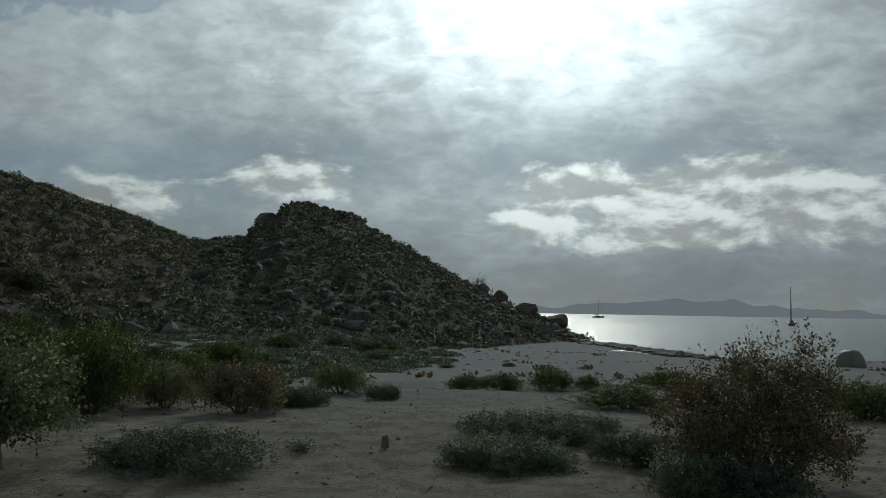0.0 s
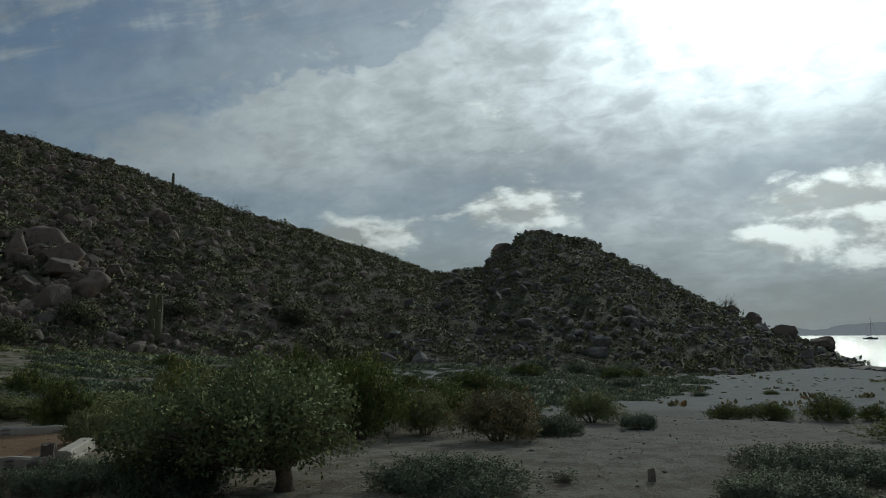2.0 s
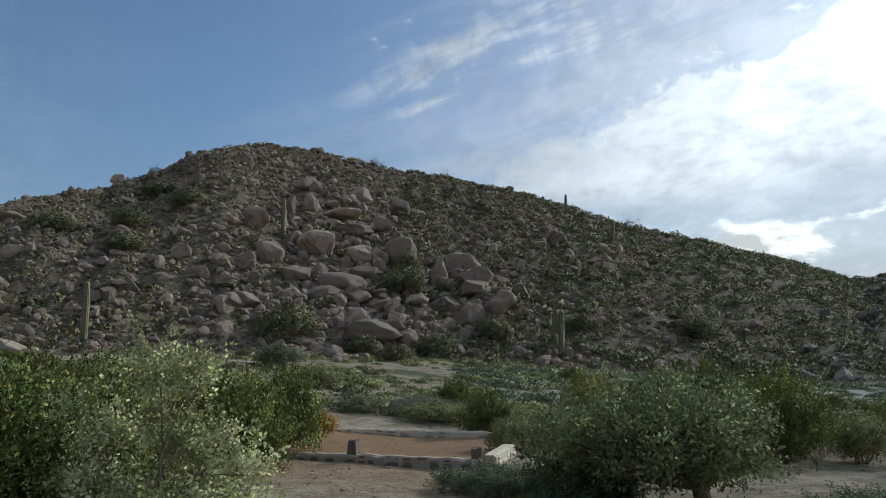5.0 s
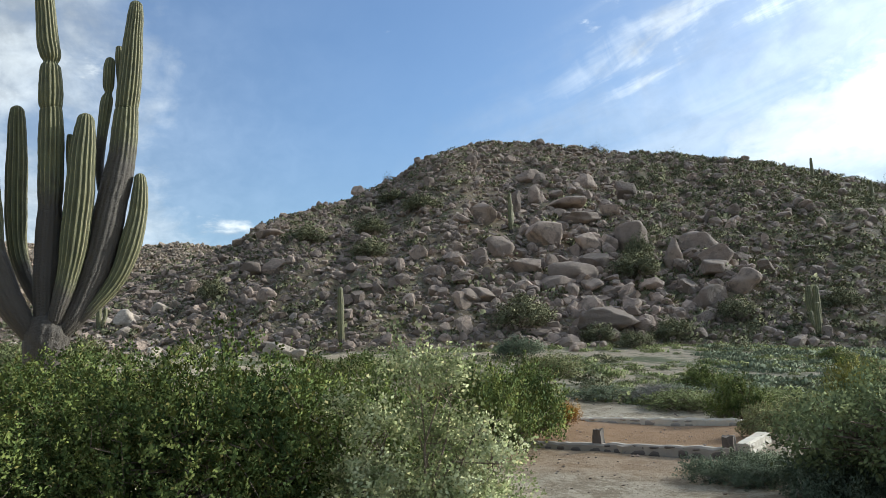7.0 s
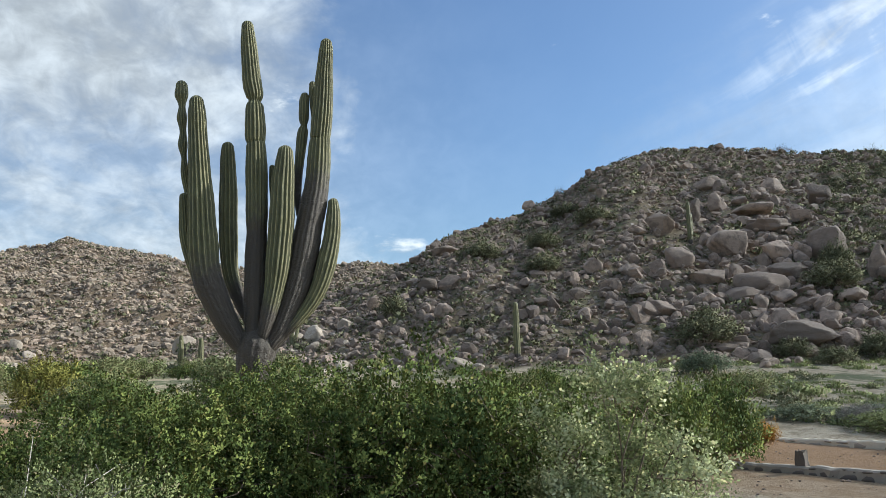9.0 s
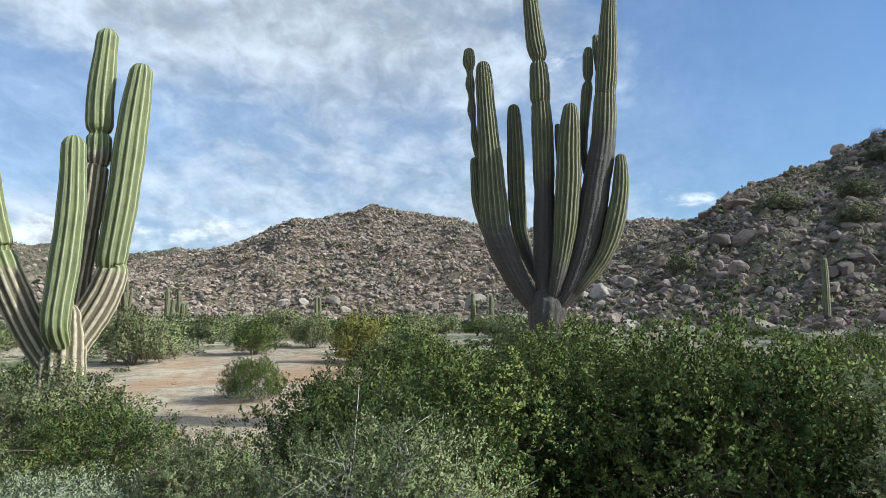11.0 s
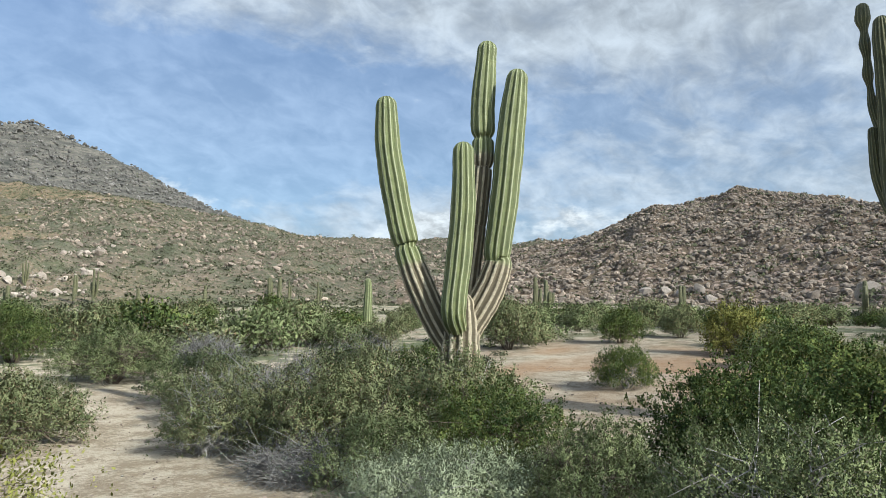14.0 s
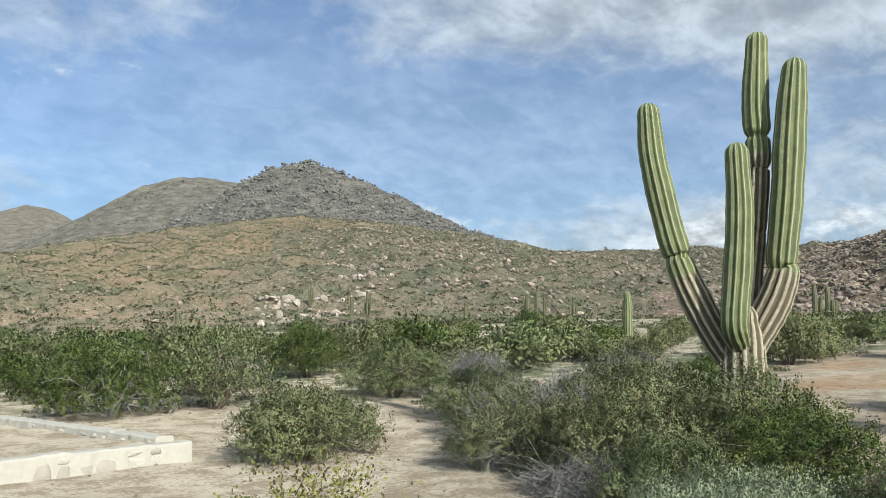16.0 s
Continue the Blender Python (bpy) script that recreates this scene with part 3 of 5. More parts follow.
# ---- rocks ----
def ball(level):
    bm = bmesh.new()
    bmesh.ops.create_icosphere(bm, subdivisions=level, radius=1.0)
    v = np.array([p.co[:] for p in bm.verts])
    f = np.array([[q.index for q in p.verts] for p in bm.faces])
    bm.free()
    return v, f


def rock_shape(rng, level=2, squash=0.7, angular=0.5):
    """A weathered boulder about one metre in radius, cut by a few flat faces."""
    v, f = ball(level)
    v = v * rng.uniform(0.75, 1.25, 3) * (1, 1, squash)
    for _ in range(int(9 + 10 * angular)):
        w = rng.normal(size=3)
        w /= np.linalg.norm(w)
        d = rng.uniform(0.38, 0.72)
        over = np.maximum(v @ w - d, 0)
        v = v - over[:, None] * w * rng.uniform(0.85, 1.0)
    v = v * (1 + rng.normal(0, 0.035, (len(v), 1)))
    return v, f


RNG = np.random.default_rng(7)
ROCKS = {lv: [rock_shape(RNG, lv, RNG.uniform(0.55, 0.95), RNG.uniform(0.2, 1)) for _ in range(14)] for lv in (1, 2, 3)}


def turned(v, rng, tilt=0.35):
    m = np.array(Euler((rng.uniform(-tilt, tilt), rng.uniform(-tilt, tilt), rng.uniform(0, 6.283))).to_matrix())
    return v @ m.T


def scatter_rocks(name, label, places, sizes, level, mat, rng, sink=0.3, category="rocks"):
    heap = Heap()
    z, _ = hills_at(places[:, 0], places[:, 1])
    for (x, y), h, s in zip(places, z, sizes):
        v, f = ROCKS[level][rng.integers(14)]
        v = turned(v, rng) * s * rng.uniform(0.8, 1.25, 3)
        heap.add(v + (x, y, h + s * (0.55 - sink)), f)
    ob = new(name, heap.mesh(name, mat))
    return tagged(ob, label, category, kind="stuff")


def polar_places(rng, n, az, r, keep=None):
    a = np.radians(rng.uniform(az[0], az[1], n))
    d = np.sqrt(rng.uniform(r[0] ** 2, r[1] ** 2, n))
    p = np.stack([-np.sin(a) * d, np.cos(a) * d], -1)
    return p if keep is None else p[keep(p)]


def on_hill(k, near=None):
    def keep(p):
        z, w = hills_at(p[:, 0], p[:, 1])
        return w == k
    return keep


# ---- plants ----
def tube(points, radii, sides=5):
    """A tapered tube along points."""
    pts, radii = np.asarray(points, float), np.asarray(radii, float)
    t = np.gradient(pts, axis=0)
    t /= np.linalg.norm(t, axis=1)[:, None] + 1e-9
    ref = np.array([0.31, 0.17, 0.93]) if abs(t[0] @ (0.31, 0.17, 0.93)) < 0.9 else np.array([1.0, 0, 0])
    a = np.cross(t, ref)
    a /= np.linalg.norm(a, axis=1)[:, None] + 1e-6
    b = np.cross(t, a)
    q = np.linspace(0, 2 * np.pi, sides, endpoint=False)
    v = pts[:, None] + radii[:, None, None] * (np.cos(q)[None, :, None] * a[:, None] + np.sin(q)[None, :, None] * b[:, None])
    i, j = np.meshgrid(np.arange(len(pts) - 1), np.arange(sides), indexing="ij")
    k = (j + 1) % sides
    f = np.stack([i * sides + j, i * sides + k, (i + 1) * sides + k, (i + 1) * sides + j], -1).reshape(-1, 4)
    return v.reshape(-1, 3), f


def leaves(centres, out, size, rng, slim=0.55, fold=0.25, round_by=None):
    """One folded four-cornered leaf at each place, pointing roughly along out; its shading leans to round_by."""
    n = len(centres)
    d = out + rng.normal(0, 0.75, (n, 3))
    d /= np.linalg.norm(d, axis=1)[:, None]
    side = np.cross(d, rng.normal(size=(n, 3)))
    side /= np.linalg.norm(side, axis=1)[:, None]
    up = np.cross(side, d)
    s = size * rng.uniform(0.6, 1.3, (n, 1))
    w = s * slim * 0.5
    v = np.stack([centres, centres + d * s * 0.5 + side * w + up * w * fold, centres + d * s, centres + d * s * 0.5 - side * w + up * w * fold], 1)
    f = np.arange(4 * n).reshape(n, 4)
    if round_by is None:
        return v.reshape(-1, 3), f
    face = np.cross(v[:, 2] - v[:, 0], v[:, 3] - v[:, 1])
    face /= np.linalg.norm(face, axis=1)[:, None] + 1e-9
    away = (face * round_by).sum(1) < 0
    f[away] = f[away][:, ::-1]
    face[away] *= -1
    bent = face * 0.22 + round_by
    bent /= np.linalg.norm(bent, axis=1)[:, None] + 1e-9
    return v.reshape(-1, 3), f, np.repeat(bent, 4, 0)


def bush_mesh(rng, w, h, leaf, count, clumps=26, fill=0.8, bare=0.0, slim=0.55, low=0.10, stems=7, lump=0.2, tuft=11, shoot=2.0, uneven=0.14):
    """Stem and leaf geometry for a shrub w wide and h high: rounded clumps set with leafy shoots."""
    wood, crown = Heap(), Heap()
    c = []
    for k in range(clumps):
        a = 2.39996 * k + rng.uniform(-0.4, 0.4)
        f = math.sqrt((k + 0.5) / clumps)
        edge = 1 + 0.16 * math.sin(a * 2 + lump * 9) + 0.1 * math.sin(a * 5)
        rad = rng.uniform(0.75, 1.3) * lump * min(w, 1.6 * h)
        d = f * max(0.05, w / 2 - rad * 0.8) * edge
        top = (h - rad) * math.sqrt(max(0.03, 1 - (f * 0.93) ** 2)) * rng.uniform(0.92 - uneven, 0.92 + uneven)
        c.append((math.cos(a) * d, math.sin(a) * d, max(top, rad * 0.5 + h * low), rad))
        if f > 0.45 and rng.random() < 0.6:
            c.append((math.cos(a) * d * 1.02, math.sin(a) * d * 1.02, max(top * rng.uniform(0.25, 0.55), rad * 0.5), rad * 0.9))
    c = np.array(c)
    heads = []
    for k in range(stems):
        a = k * 6.283 / stems + rng.uniform(-0.4, 0.4)
        q = np.array([math.cos(a) * w * rng.uniform(0.08, 0.2), math.sin(a) * w * rng.uniform(0.08, 0.2), h * rng.uniform(0.2, 0.4)])
        b = q * (0.15, 0.15, 0)
        r0 = 0.011 * w + 0.006
        wood.add(*tube([b - (0, 0, 0.05), (b + q) / 2 + rng.normal(0, 0.02 * w, 3), q], [r0, r0 * 0.8, r0 * 0.6]))
        heads.append((q, r0 * 0.6))
    total = (c[:, 3] ** 2).sum()
    for x, y, z, rad in c:
        p = np.array([x, y, z])
        q, r0 = heads[int(np.argmin([np.linalg.norm(p - g[0]) for g in heads]))]
        m = (p + q) / 2 + rng.normal(0, 0.05 * w, 3)
        m[2] = max(m[2], 0.03)
        wood.add(*tube([q, m, p], [r0 * 0.7, r0 * 0.45, r0 * 0.3], 4))
        dead = rng.random() < bare
        for _ in range(34 if dead else 4):
            e = p + rng.normal(0, (0.75 if bare == 1 else 0.5) * rad, 3)
            e[2] = max(e[2], 0.02)
            wood.add(*tube([p + rng.normal(0, 0.2 * rad, 3), (p + e) / 2 + rng.normal(0, 0.2 * rad, 3), e], [min(r0 * 0.3, 0.005), min(r0 * 0.22, 0.0036), 0.002], 3))
        n = int(count / tuft * rad ** 2 / total * (0.22 if dead else 1)) + 2
        d = rng.normal(size=(n, 3))
        d /= np.linalg.norm(d, axis=1)[:, None]
        d[:, 2] = np.where(d[:, 2] < -0.35, -d[:, 2], d[:, 2])
        deep = np.where(rng.random(n) < fill, rng.uniform(0.72, 1.12, n), rng.uniform(0.2, 0.75, n))
        knots = 1 + 0.28 * np.sin(d @ rng.normal(0, 4.5, 3) + rng.uniform(0, 6)) + 0.12 * np.sin(d @ rng.normal(0, 9, 3))
        at = p + d * (rad * deep * knots)[:, None]
        at = at[at[:, 2] > 0.015]
        d = (at - p) / rad
        at, d = np.repeat(at, tuft, 0), np.repeat(d, tuft, 0)
        # each shoot: leaves set round a short upward axis
        axis = np.repeat(d[::tuft] * 0.7 + (0, 0, 0.75) + rng.normal(0, 0.3, d[::tuft].shape), tuft, 0)
        along = np.tile(np.linspace(-0.6, 1.0, tuft), len(d) // tuft)[:, None]
        off = rng.normal(0, leaf * 0.42, at.shape)
        at = at + axis * along * leaf * shoot + off
        crown.add(*leaves(at, axis * 0.7 + off / leaf * 1.1, leaf, rng, slim, round_by=d * 0.8 + off / leaf * 0.45 + (0, 0, 0.12)))
    return wood, crown


BUSHES = {}


def bush(kind, x, y, w, h, label, name="bush", leaf_mat="dark", leaf=0.05, count=2500, seed=1, twig=None, category="shrub", group="", turn=0.0, z=None, shape=None, **more):
    """A shrub that stands at (x, y): branches and foliage; alike kinds share their meshes."""
    key = (kind, seed)
    if key not in BUSHES:
        rng = np.random.default_rng(seed * 101 + len(kind))
        w0, h0 = shape or (w, h)
        wood, crown = bush_mesh(rng, w0, h0, leaf, count, **more)
        # bring the leafy outline to the wanted width and height
        allv = np.concatenate(crown.v)
        fit_xy = w0 / 2 / np.percentile(np.hypot(allv[:, 0], allv[:, 1]), 97)
        fit_z = h0 / np.percentile(allv[:, 2], 99)
        for heap in (wood, crown):
            heap.v = [v * (fit_xy, fit_xy, fit_z) for v in heap.v]
        BUSHES[key] = (wood.mesh("woody_stem", twig or BARK), crown.mesh("foliage", LEAF[leaf_mat]), w0, h0)
    wood, crown, w0, h0 = BUSHES[key]
    ob = new(name)
    ob.matrix_basis = pose(x, y, ground(x, y) - 0.01 if z is None else z, 0, 0, turn) @ Matrix.Diagonal((w / w0, w / w0, h / h0, 1))
    tagged(ob, label, category, group)
    part("woody_stem", wood, ob)
    part("foliage", crown, ob)
    return ob


# ---- columnar cacti ----
def smooth_path(points, steps):
    """A rounded run through the points (x, y, z, radius)."""
    p = np.asarray(points, float)
    k = np.concatenate([[2 * p[0] - p[1]], p, [2 * p[-1] - p[-2]]])
    out = []
    for i in range(1, len(k) - 2):
        t = np.linspace(0, 1, steps, endpoint=False)[:, None]
        a, b, c, d = k[i - 1], k[i], k[i + 1], k[i + 2]
        out.append(0.5 * (2 * b + (c - a) * t + (2 * a - 5 * b + 4 * c - d) * t ** 2 + (3 * b - a - 3 * c + d) * t ** 3))
    return np.concatenate(out + [p[-1:]])


def cactus_stem(name, points, parent, ribs=12, wood_to=0.0, detail=10, depth=0.13, label="", mat=None, per=8, smooth_foot=0.0, fade=13.0):
    """A ribbed stem with a domed tip; wood_to: the share from its foot that is corky."""
    path = smooth_path(points, detail)
    r = path[:, 3].copy()
    # the dome
    tip, way = path[-1, :3], path[-1, :3] - path[-2, :3]
    way /= np.linalg.norm(way)
    q = np.linspace(0.15, 1, 7)
    cap = np.concatenate([tip + way * r[-1] * 1.05 * np.sin(q * np.pi / 2)[:, None], (r[-1] * np.cos(q * np.pi / 2))[:, None]], 1)
    cap[-1, 3] = 0.004
    path = np.concatenate([path, cap])
    pts, r = path[:, :3], path[:, 3]
    t = np.gradient(pts, axis=0)
    t /= np.linalg.norm(t, axis=1)[:, None]
    a = np.cross(t, (0.05, 1, 0.02))
    a /= np.linalg.norm(a, axis=1)[:, None]
    b = np.cross(t, a)
    s = ribs * per
    ang = np.linspace(0, 2 * np.pi, s, endpoint=False)
    crest = 0.5 + 0.5 * np.cos(ang * ribs)
    length = np.concatenate([[0], np.cumsum(np.linalg.norm(np.diff(pts, axis=0), axis=1))])
    share = length / length[-1]
    wob = 1 + 0.02 * np.sin(length * 9 + len(points))[:, None] + 0.012 * np.sin(length[:, None] * 31 + ang * 3)
    foot = np.clip((wood_to - share) * 6 + 0.5, 0, 1) if wood_to else np.zeros(len(share))
    dep = (depth * (1 - smooth_foot * foot))[:, None]
    prof = (1 - dep + dep * 1.3 * crest[None, :] ** 0.6) * wob
    rad = r[:, None] * prof
    v = pts[:, None] + rad[..., None] * (np.cos(ang)[None, :, None] * a[:, None] + np.sin(ang)[None, :, None] * b[:, None])
    m = len(pts)
    i, j = np.meshgrid(np.arange(m - 1), np.arange(s), indexing="ij")
    k = (j + 1) % s
    f = np.stack([i * s + j, i * s + k, (i + 1) * s + k, (i + 1) * s + j], -1).reshape(-1, 4)
    wood = np.repeat(np.clip((wood_to - share) * fade + 0.5, 0, 1) if wood_to else np.zeros(m), s)
    me = mesh_of(name, v.reshape(-1, 3), f, mat or CACTUS, True, dict(rib=np.tile(crest, m), wood=wood))
    return part(name, me, parent, label)


# ---- the two giant cacti by the clearing ----
def giant_cactus(name, label, base, stems, mat, depth=0.13, smooth_foot=0.3, fade=13.0):
    ob = thing(name, label, "cactus", base, group="giant cacti")
    arm = ob
    for part_name, wood_to, ribs, points in stems:
        stem = cactus_stem(part_name, [(x - base[0], y - base[1], z - base[2], r) for x, y, z, r in points], arm if part_name == "side_arm" else ob, ribs, wood_to, mat=mat, depth=depth, smooth_foot=smooth_foot, fade=fade)
        arm = stem if part_name == "arm" else arm
    return ob


giant_cactus("cardon_cactus", "pale green ribbed giant cactus with four arms and corky foot", (-8.66, -5.88, ground(-8.66, -5.88)), [
    ("trunk", 1.4, 13, [(-8.66, -5.9, 0.1, 0.27), (-8.66, -5.9, 0.8, 0.265), (-8.66, -5.9, 1.3, 0.27), (-8.67, -5.89, 1.6, 0.25), (-8.68, -5.87, 1.85, 0.18)]),
    ("arm", 0.36, 12, [(-8.62, -5.95, 1.25, 0.17), (-8.52, -6.10, 1.56, 0.186), (-8.41, -6.24, 1.9, 0.193), (-8.32, -6.38, 2.28, 0.186), (-8.25, -6.47, 2.6, 0.168), (-8.245, -6.475, 2.66, 0.115), (-8.24, -6.49, 2.72, 0.168), (-8.19, -6.54, 2.98, 0.178), (-8.13, -6.62, 3.49, 0.178), (-8.08, -6.69, 4.03, 0.17), (-8.06, -6.71, 4.58, 0.147)]),
    ("arm", 0.0, 12, [(-8.5, -5.82, 1.55, 0.13), (-8.33, -5.77, 1.8, 0.157), (-8.36, -5.71, 2.43, 0.166), (-8.39, -5.66, 3.16, 0.157), (-8.39, -5.66, 3.88, 0.135)]),
    ("arm", 0.62, 11, [(-8.85, -5.98, 1.4, 0.175), (-8.98, -5.95, 2.17, 0.143), (-9.03, -5.87, 2.9, 0.135), (-9.035, -5.86, 2.98, 0.10), (-9.04, -5.85, 3.06, 0.135), (-9.07, -5.8, 3.73, 0.145), (-9.075, -5.79, 3.8, 0.112), (-9.08, -5.78, 3.9, 0.15), (-9.08, -5.78, 4.15, 0.148), (-9.08, -5.78, 4.23, 0.115), (-9.08, -5.78, 4.33, 0.16), (-9.08, -5.78, 4.7, 0.167), (-9.11, -5.73, 5.5, 0.135)]),
    ("arm", 0.30, 12, [(-8.75, -5.9, 1.4, 0.172), (-8.86, -5.76, 1.73, 0.195), (-8.96, -5.59, 2.11, 0.203), (-9.02, -5.5, 2.43, 0.18), (-9.015, -5.505, 2.5, 0.12), (-9.01, -5.51, 2.6, 0.175), (-9.06, -5.42, 3.36, 0.187), (-9.11, -5.34, 4.29, 0.187), (-9.15, -5.27, 5.0, 0.148)]),
], CACTUS, 0.14, 0.0)
giant_cactus("cardon_cactus", "olive ribbed giant cactus, darkened as in shade, with many crowded upright arms", (-12.22, -0.25, ground(-12.22, -0.25)), [
    ("trunk", 1.2, 15, [(-12.22, -0.23, 0.1, 0.27), (-12.21, -0.22, 1.05, 0.21), (-12.2, -0.22, 1.44, 0.20), (-12.2, -0.21, 1.62, 0.24), (-12.2, -0.18, 1.81, 0.29), (-12.2, -0.15, 2.02, 0.30), (-12.2, -0.13, 2.2, 0.24), (-12.2, -0.13, 2.3, 0.16)]),
    ("arm", 0.38, 17, [(-12.2, -0.3, 1.9, 0.11), (-12.17, -0.46, 2.16, 0.15), (-12.17, -0.61, 2.42, 0.184), (-12.17, -0.78, 2.8, 0.21), (-12.17, -0.91, 3.18, 0.222), (-12.17, -0.96, 3.75, 0.215), (-12.17, -0.99, 4.34, 0.187), (-12.17, -1.03, 5.02, 0.152), (-12.17, -1.06, 5.62, 0.136), (-12.17, -1.07, 5.88, 0.11)]),
    ("side_arm", 0.0, 12, [(-12.33, -1.1, 4.2, 0.06), (-12.38, -1.19, 4.46, 0.06), (-12.38, -1.25, 4.79, 0.066), (-12.38, -1.27, 5.04, 0.042), (-12.38, -1.29, 5.24, 0.072), (-12.38, -1.29, 5.47, 0.05), (-12.38, -1.31, 5.69, 0.078), (-12.38, -1.31, 5.89, 0.052), (-12.38, -1.32, 6.06, 0.10), (-12.38, -1.32, 6.22, 0.09)]),
    ("side_arm", 0.0, 13, [(-12.3, -0.92, 2.9, 0.08), (-12.32, -1.08, 3.25, 0.096), (-12.32, -1.21, 3.69, 0.094), (-12.32, -1.25, 4.18, 0.08), (-12.32, -1.26, 4.38, 0.065)]),
    ("arm", 0.25, 13, [(-12.4, -0.25, 2.4, 0.08), (-12.48, -0.41, 2.73, 0.10), (-12.5, -0.55, 3.17, 0.122), (-12.5, -0.59, 3.61, 0.139), (-12.5, -0.6, 4.11, 0.145), (-12.5, -0.6, 4.61, 0.136), (-12.5, -0.61, 5.06, 0.115), (-12.5, -0.61, 5.25, 0.095)]),
    ("arm", 0.42, 16, [(-12.17, -0.18, 1.9, 0.13), (-12.17, -0.18, 2.13, 0.15), (-12.17, -0.18, 2.7, 0.166), (-12.17, -0.17, 3.17, 0.171), (-12.17, -0.15, 3.75, 0.16), (-12.17, -0.15, 3.8, 0.145), (-12.17, -0.15, 3.85, 0.158), (-12.17, -0.15, 4.52, 0.168), (-12.17, -0.16, 5.17, 0.152), (-12.17, -0.17, 5.23, 0.128), (-12.17, -0.17, 5.3, 0.152), (-12.17, -0.17, 5.51, 0.156), (-12.17, -0.18, 5.84, 0.139), (-12.17, -0.18, 5.93, 0.095), (-12.17, -0.18, 6.03, 0.132), (-12.17, -0.22, 6.25, 0.144), (-12.17, -0.25, 6.61, 0.135), (-12.17, -0.28, 7.0, 0.114), (-12.17, -0.29, 7.2, 0.095)]),
    ("arm", 0.22, 16, [(-12.1, -0.1, 2.05, 0.09), (-12.0, -0.04, 2.26, 0.105), (-11.97, 0.07, 2.68, 0.135), (-11.97, 0.14, 3.05, 0.163), (-11.97, 0.19, 3.52, 0.186), (-11.97, 0.23, 3.99, 0.187), (-11.97, 0.25, 4.47, 0.177), (-11.97, 0.28, 4.86, 0.145), (-11.97, 0.29, 5.03, 0.12)]),
    ("arm", 0.0, 9, [(-12.18, 0.12, 3.6, 0.06), (-12.2, 0.13, 4.13, 0.068), (-12.2, 0.1, 4.62, 0.06), (-12.2, 0.09, 4.85, 0.045)]),
    ("arm", 0.58, 18, [(-12.15, -0.08, 1.8, 0.10), (-12.12, 0.0, 1.99, 0.13), (-12.1, 0.2, 2.27, 0.168), (-12.1, 0.35, 2.64, 0.196), (-12.1, 0.47, 3.01, 0.216), (-12.1, 0.57, 3.44, 0.222), (-12.1, 0.66, 3.91, 0.216), (-12.1, 0.74, 4.3, 0.205), (-12.1, 0.8, 4.69, 0.19), (-12.1, 0.84, 5.24, 0.17), (-12.1, 0.84, 5.3, 0.148), (-12.1, 0.85, 5.36, 0.16), (-12.1, 0.9, 5.91, 0.16), (-12.1, 0.93, 6.41, 0.134), (-12.1, 0.96, 6.77, 0.116), (-12.1, 0.97, 6.94, 0.092)]),
    ("side_arm", 0.4, 11, [(-12.27, 0.52, 4.1, 0.06), (-12.31, 0.49, 4.4, 0.06), (-12.31, 0.5, 4.74, 0.068), (-12.31, 0.54, 5.14, 0.08), (-12.31, 0.58, 5.48, 0.084), (-12.31, 0.6, 5.6, 0.052), (-12.31, 0.6, 5.72, 0.08), (-12.31, 0.61, 6.0, 0.079), (-12.31, 0.62, 6.1, 0.066)]),
    ("side_arm", 0.0, 11, [(-12.25, 0.84, 5.5, 0.07), (-12.33, 0.8, 5.75, 0.072), (-12.33, 0.76, 6.15, 0.07), (-12.33, 0.75, 6.32, 0.055)]),
    ("arm", 0.14, 13, [(-12.05, 0.2, 2.15, 0.07), (-12.0, 0.42, 2.35, 0.085), (-12.0, 0.66, 2.65, 0.108), (-12.0, 0.81, 2.95, 0.133), (-12.0, 0.92, 3.32, 0.146), (-12.0, 1.0, 3.7, 0.13), (-12.0, 1.03, 4.06, 0.105), (-12.0, 1.03, 4.23, 0.085)]),
], CACTUS_DARK, 0.125, 0.75, 3.0)


# ---- shrubs round the camera, inland side ----
HEDGE = "dense dark green leafy shrub with small glossy leaves"
for k, (az, d, w, h) in enumerate([(104, 7.4, 2.4, 1.25), (97, 6.3, 2.6, 1.34), (87, 6.8, 3.0, 1.55), (78, 6.4, 2.8, 1.52), (91, 8.8, 3.2, 1.5), (71.5, 6.7, 2.2, 1.38)]):
    x, y = bearing(az, d)
    bush("hedge", x, y, w, h, HEDGE, leaf_mat="dark", leaf=0.026, count=64000, tuft=16, shoot=0.9, seed=11 + k % 3, clumps=34, stems=9, lump=0.19, uneven=0.26, group="dark shrubs", turn=37 * k, slim=0.62)
x, y = bearing(64.6, 5.4)
bush("pale", x, y, 1.5, 1.46, "pale grey-green leafy shrub lit by the sun", leaf_mat="pale", leaf=0.028, count=30000, tuft=13, shoot=2.2, lump=0.13, clumps=38, uneven=0.5, seed=21, slim=0.66, fill=0.75)
x, y = bearing(103, 4.9)
bush("fresh", x, y, 1.8, 1.02, "light green shrub with bleached bare twigs", leaf_mat="fresh", leaf=0.018, count=70000, tuft=16, shoot=1.2, seed=22, bare=0.1, twig=TWIG)
MASS = "spreading green desert shrub with grey twigs"
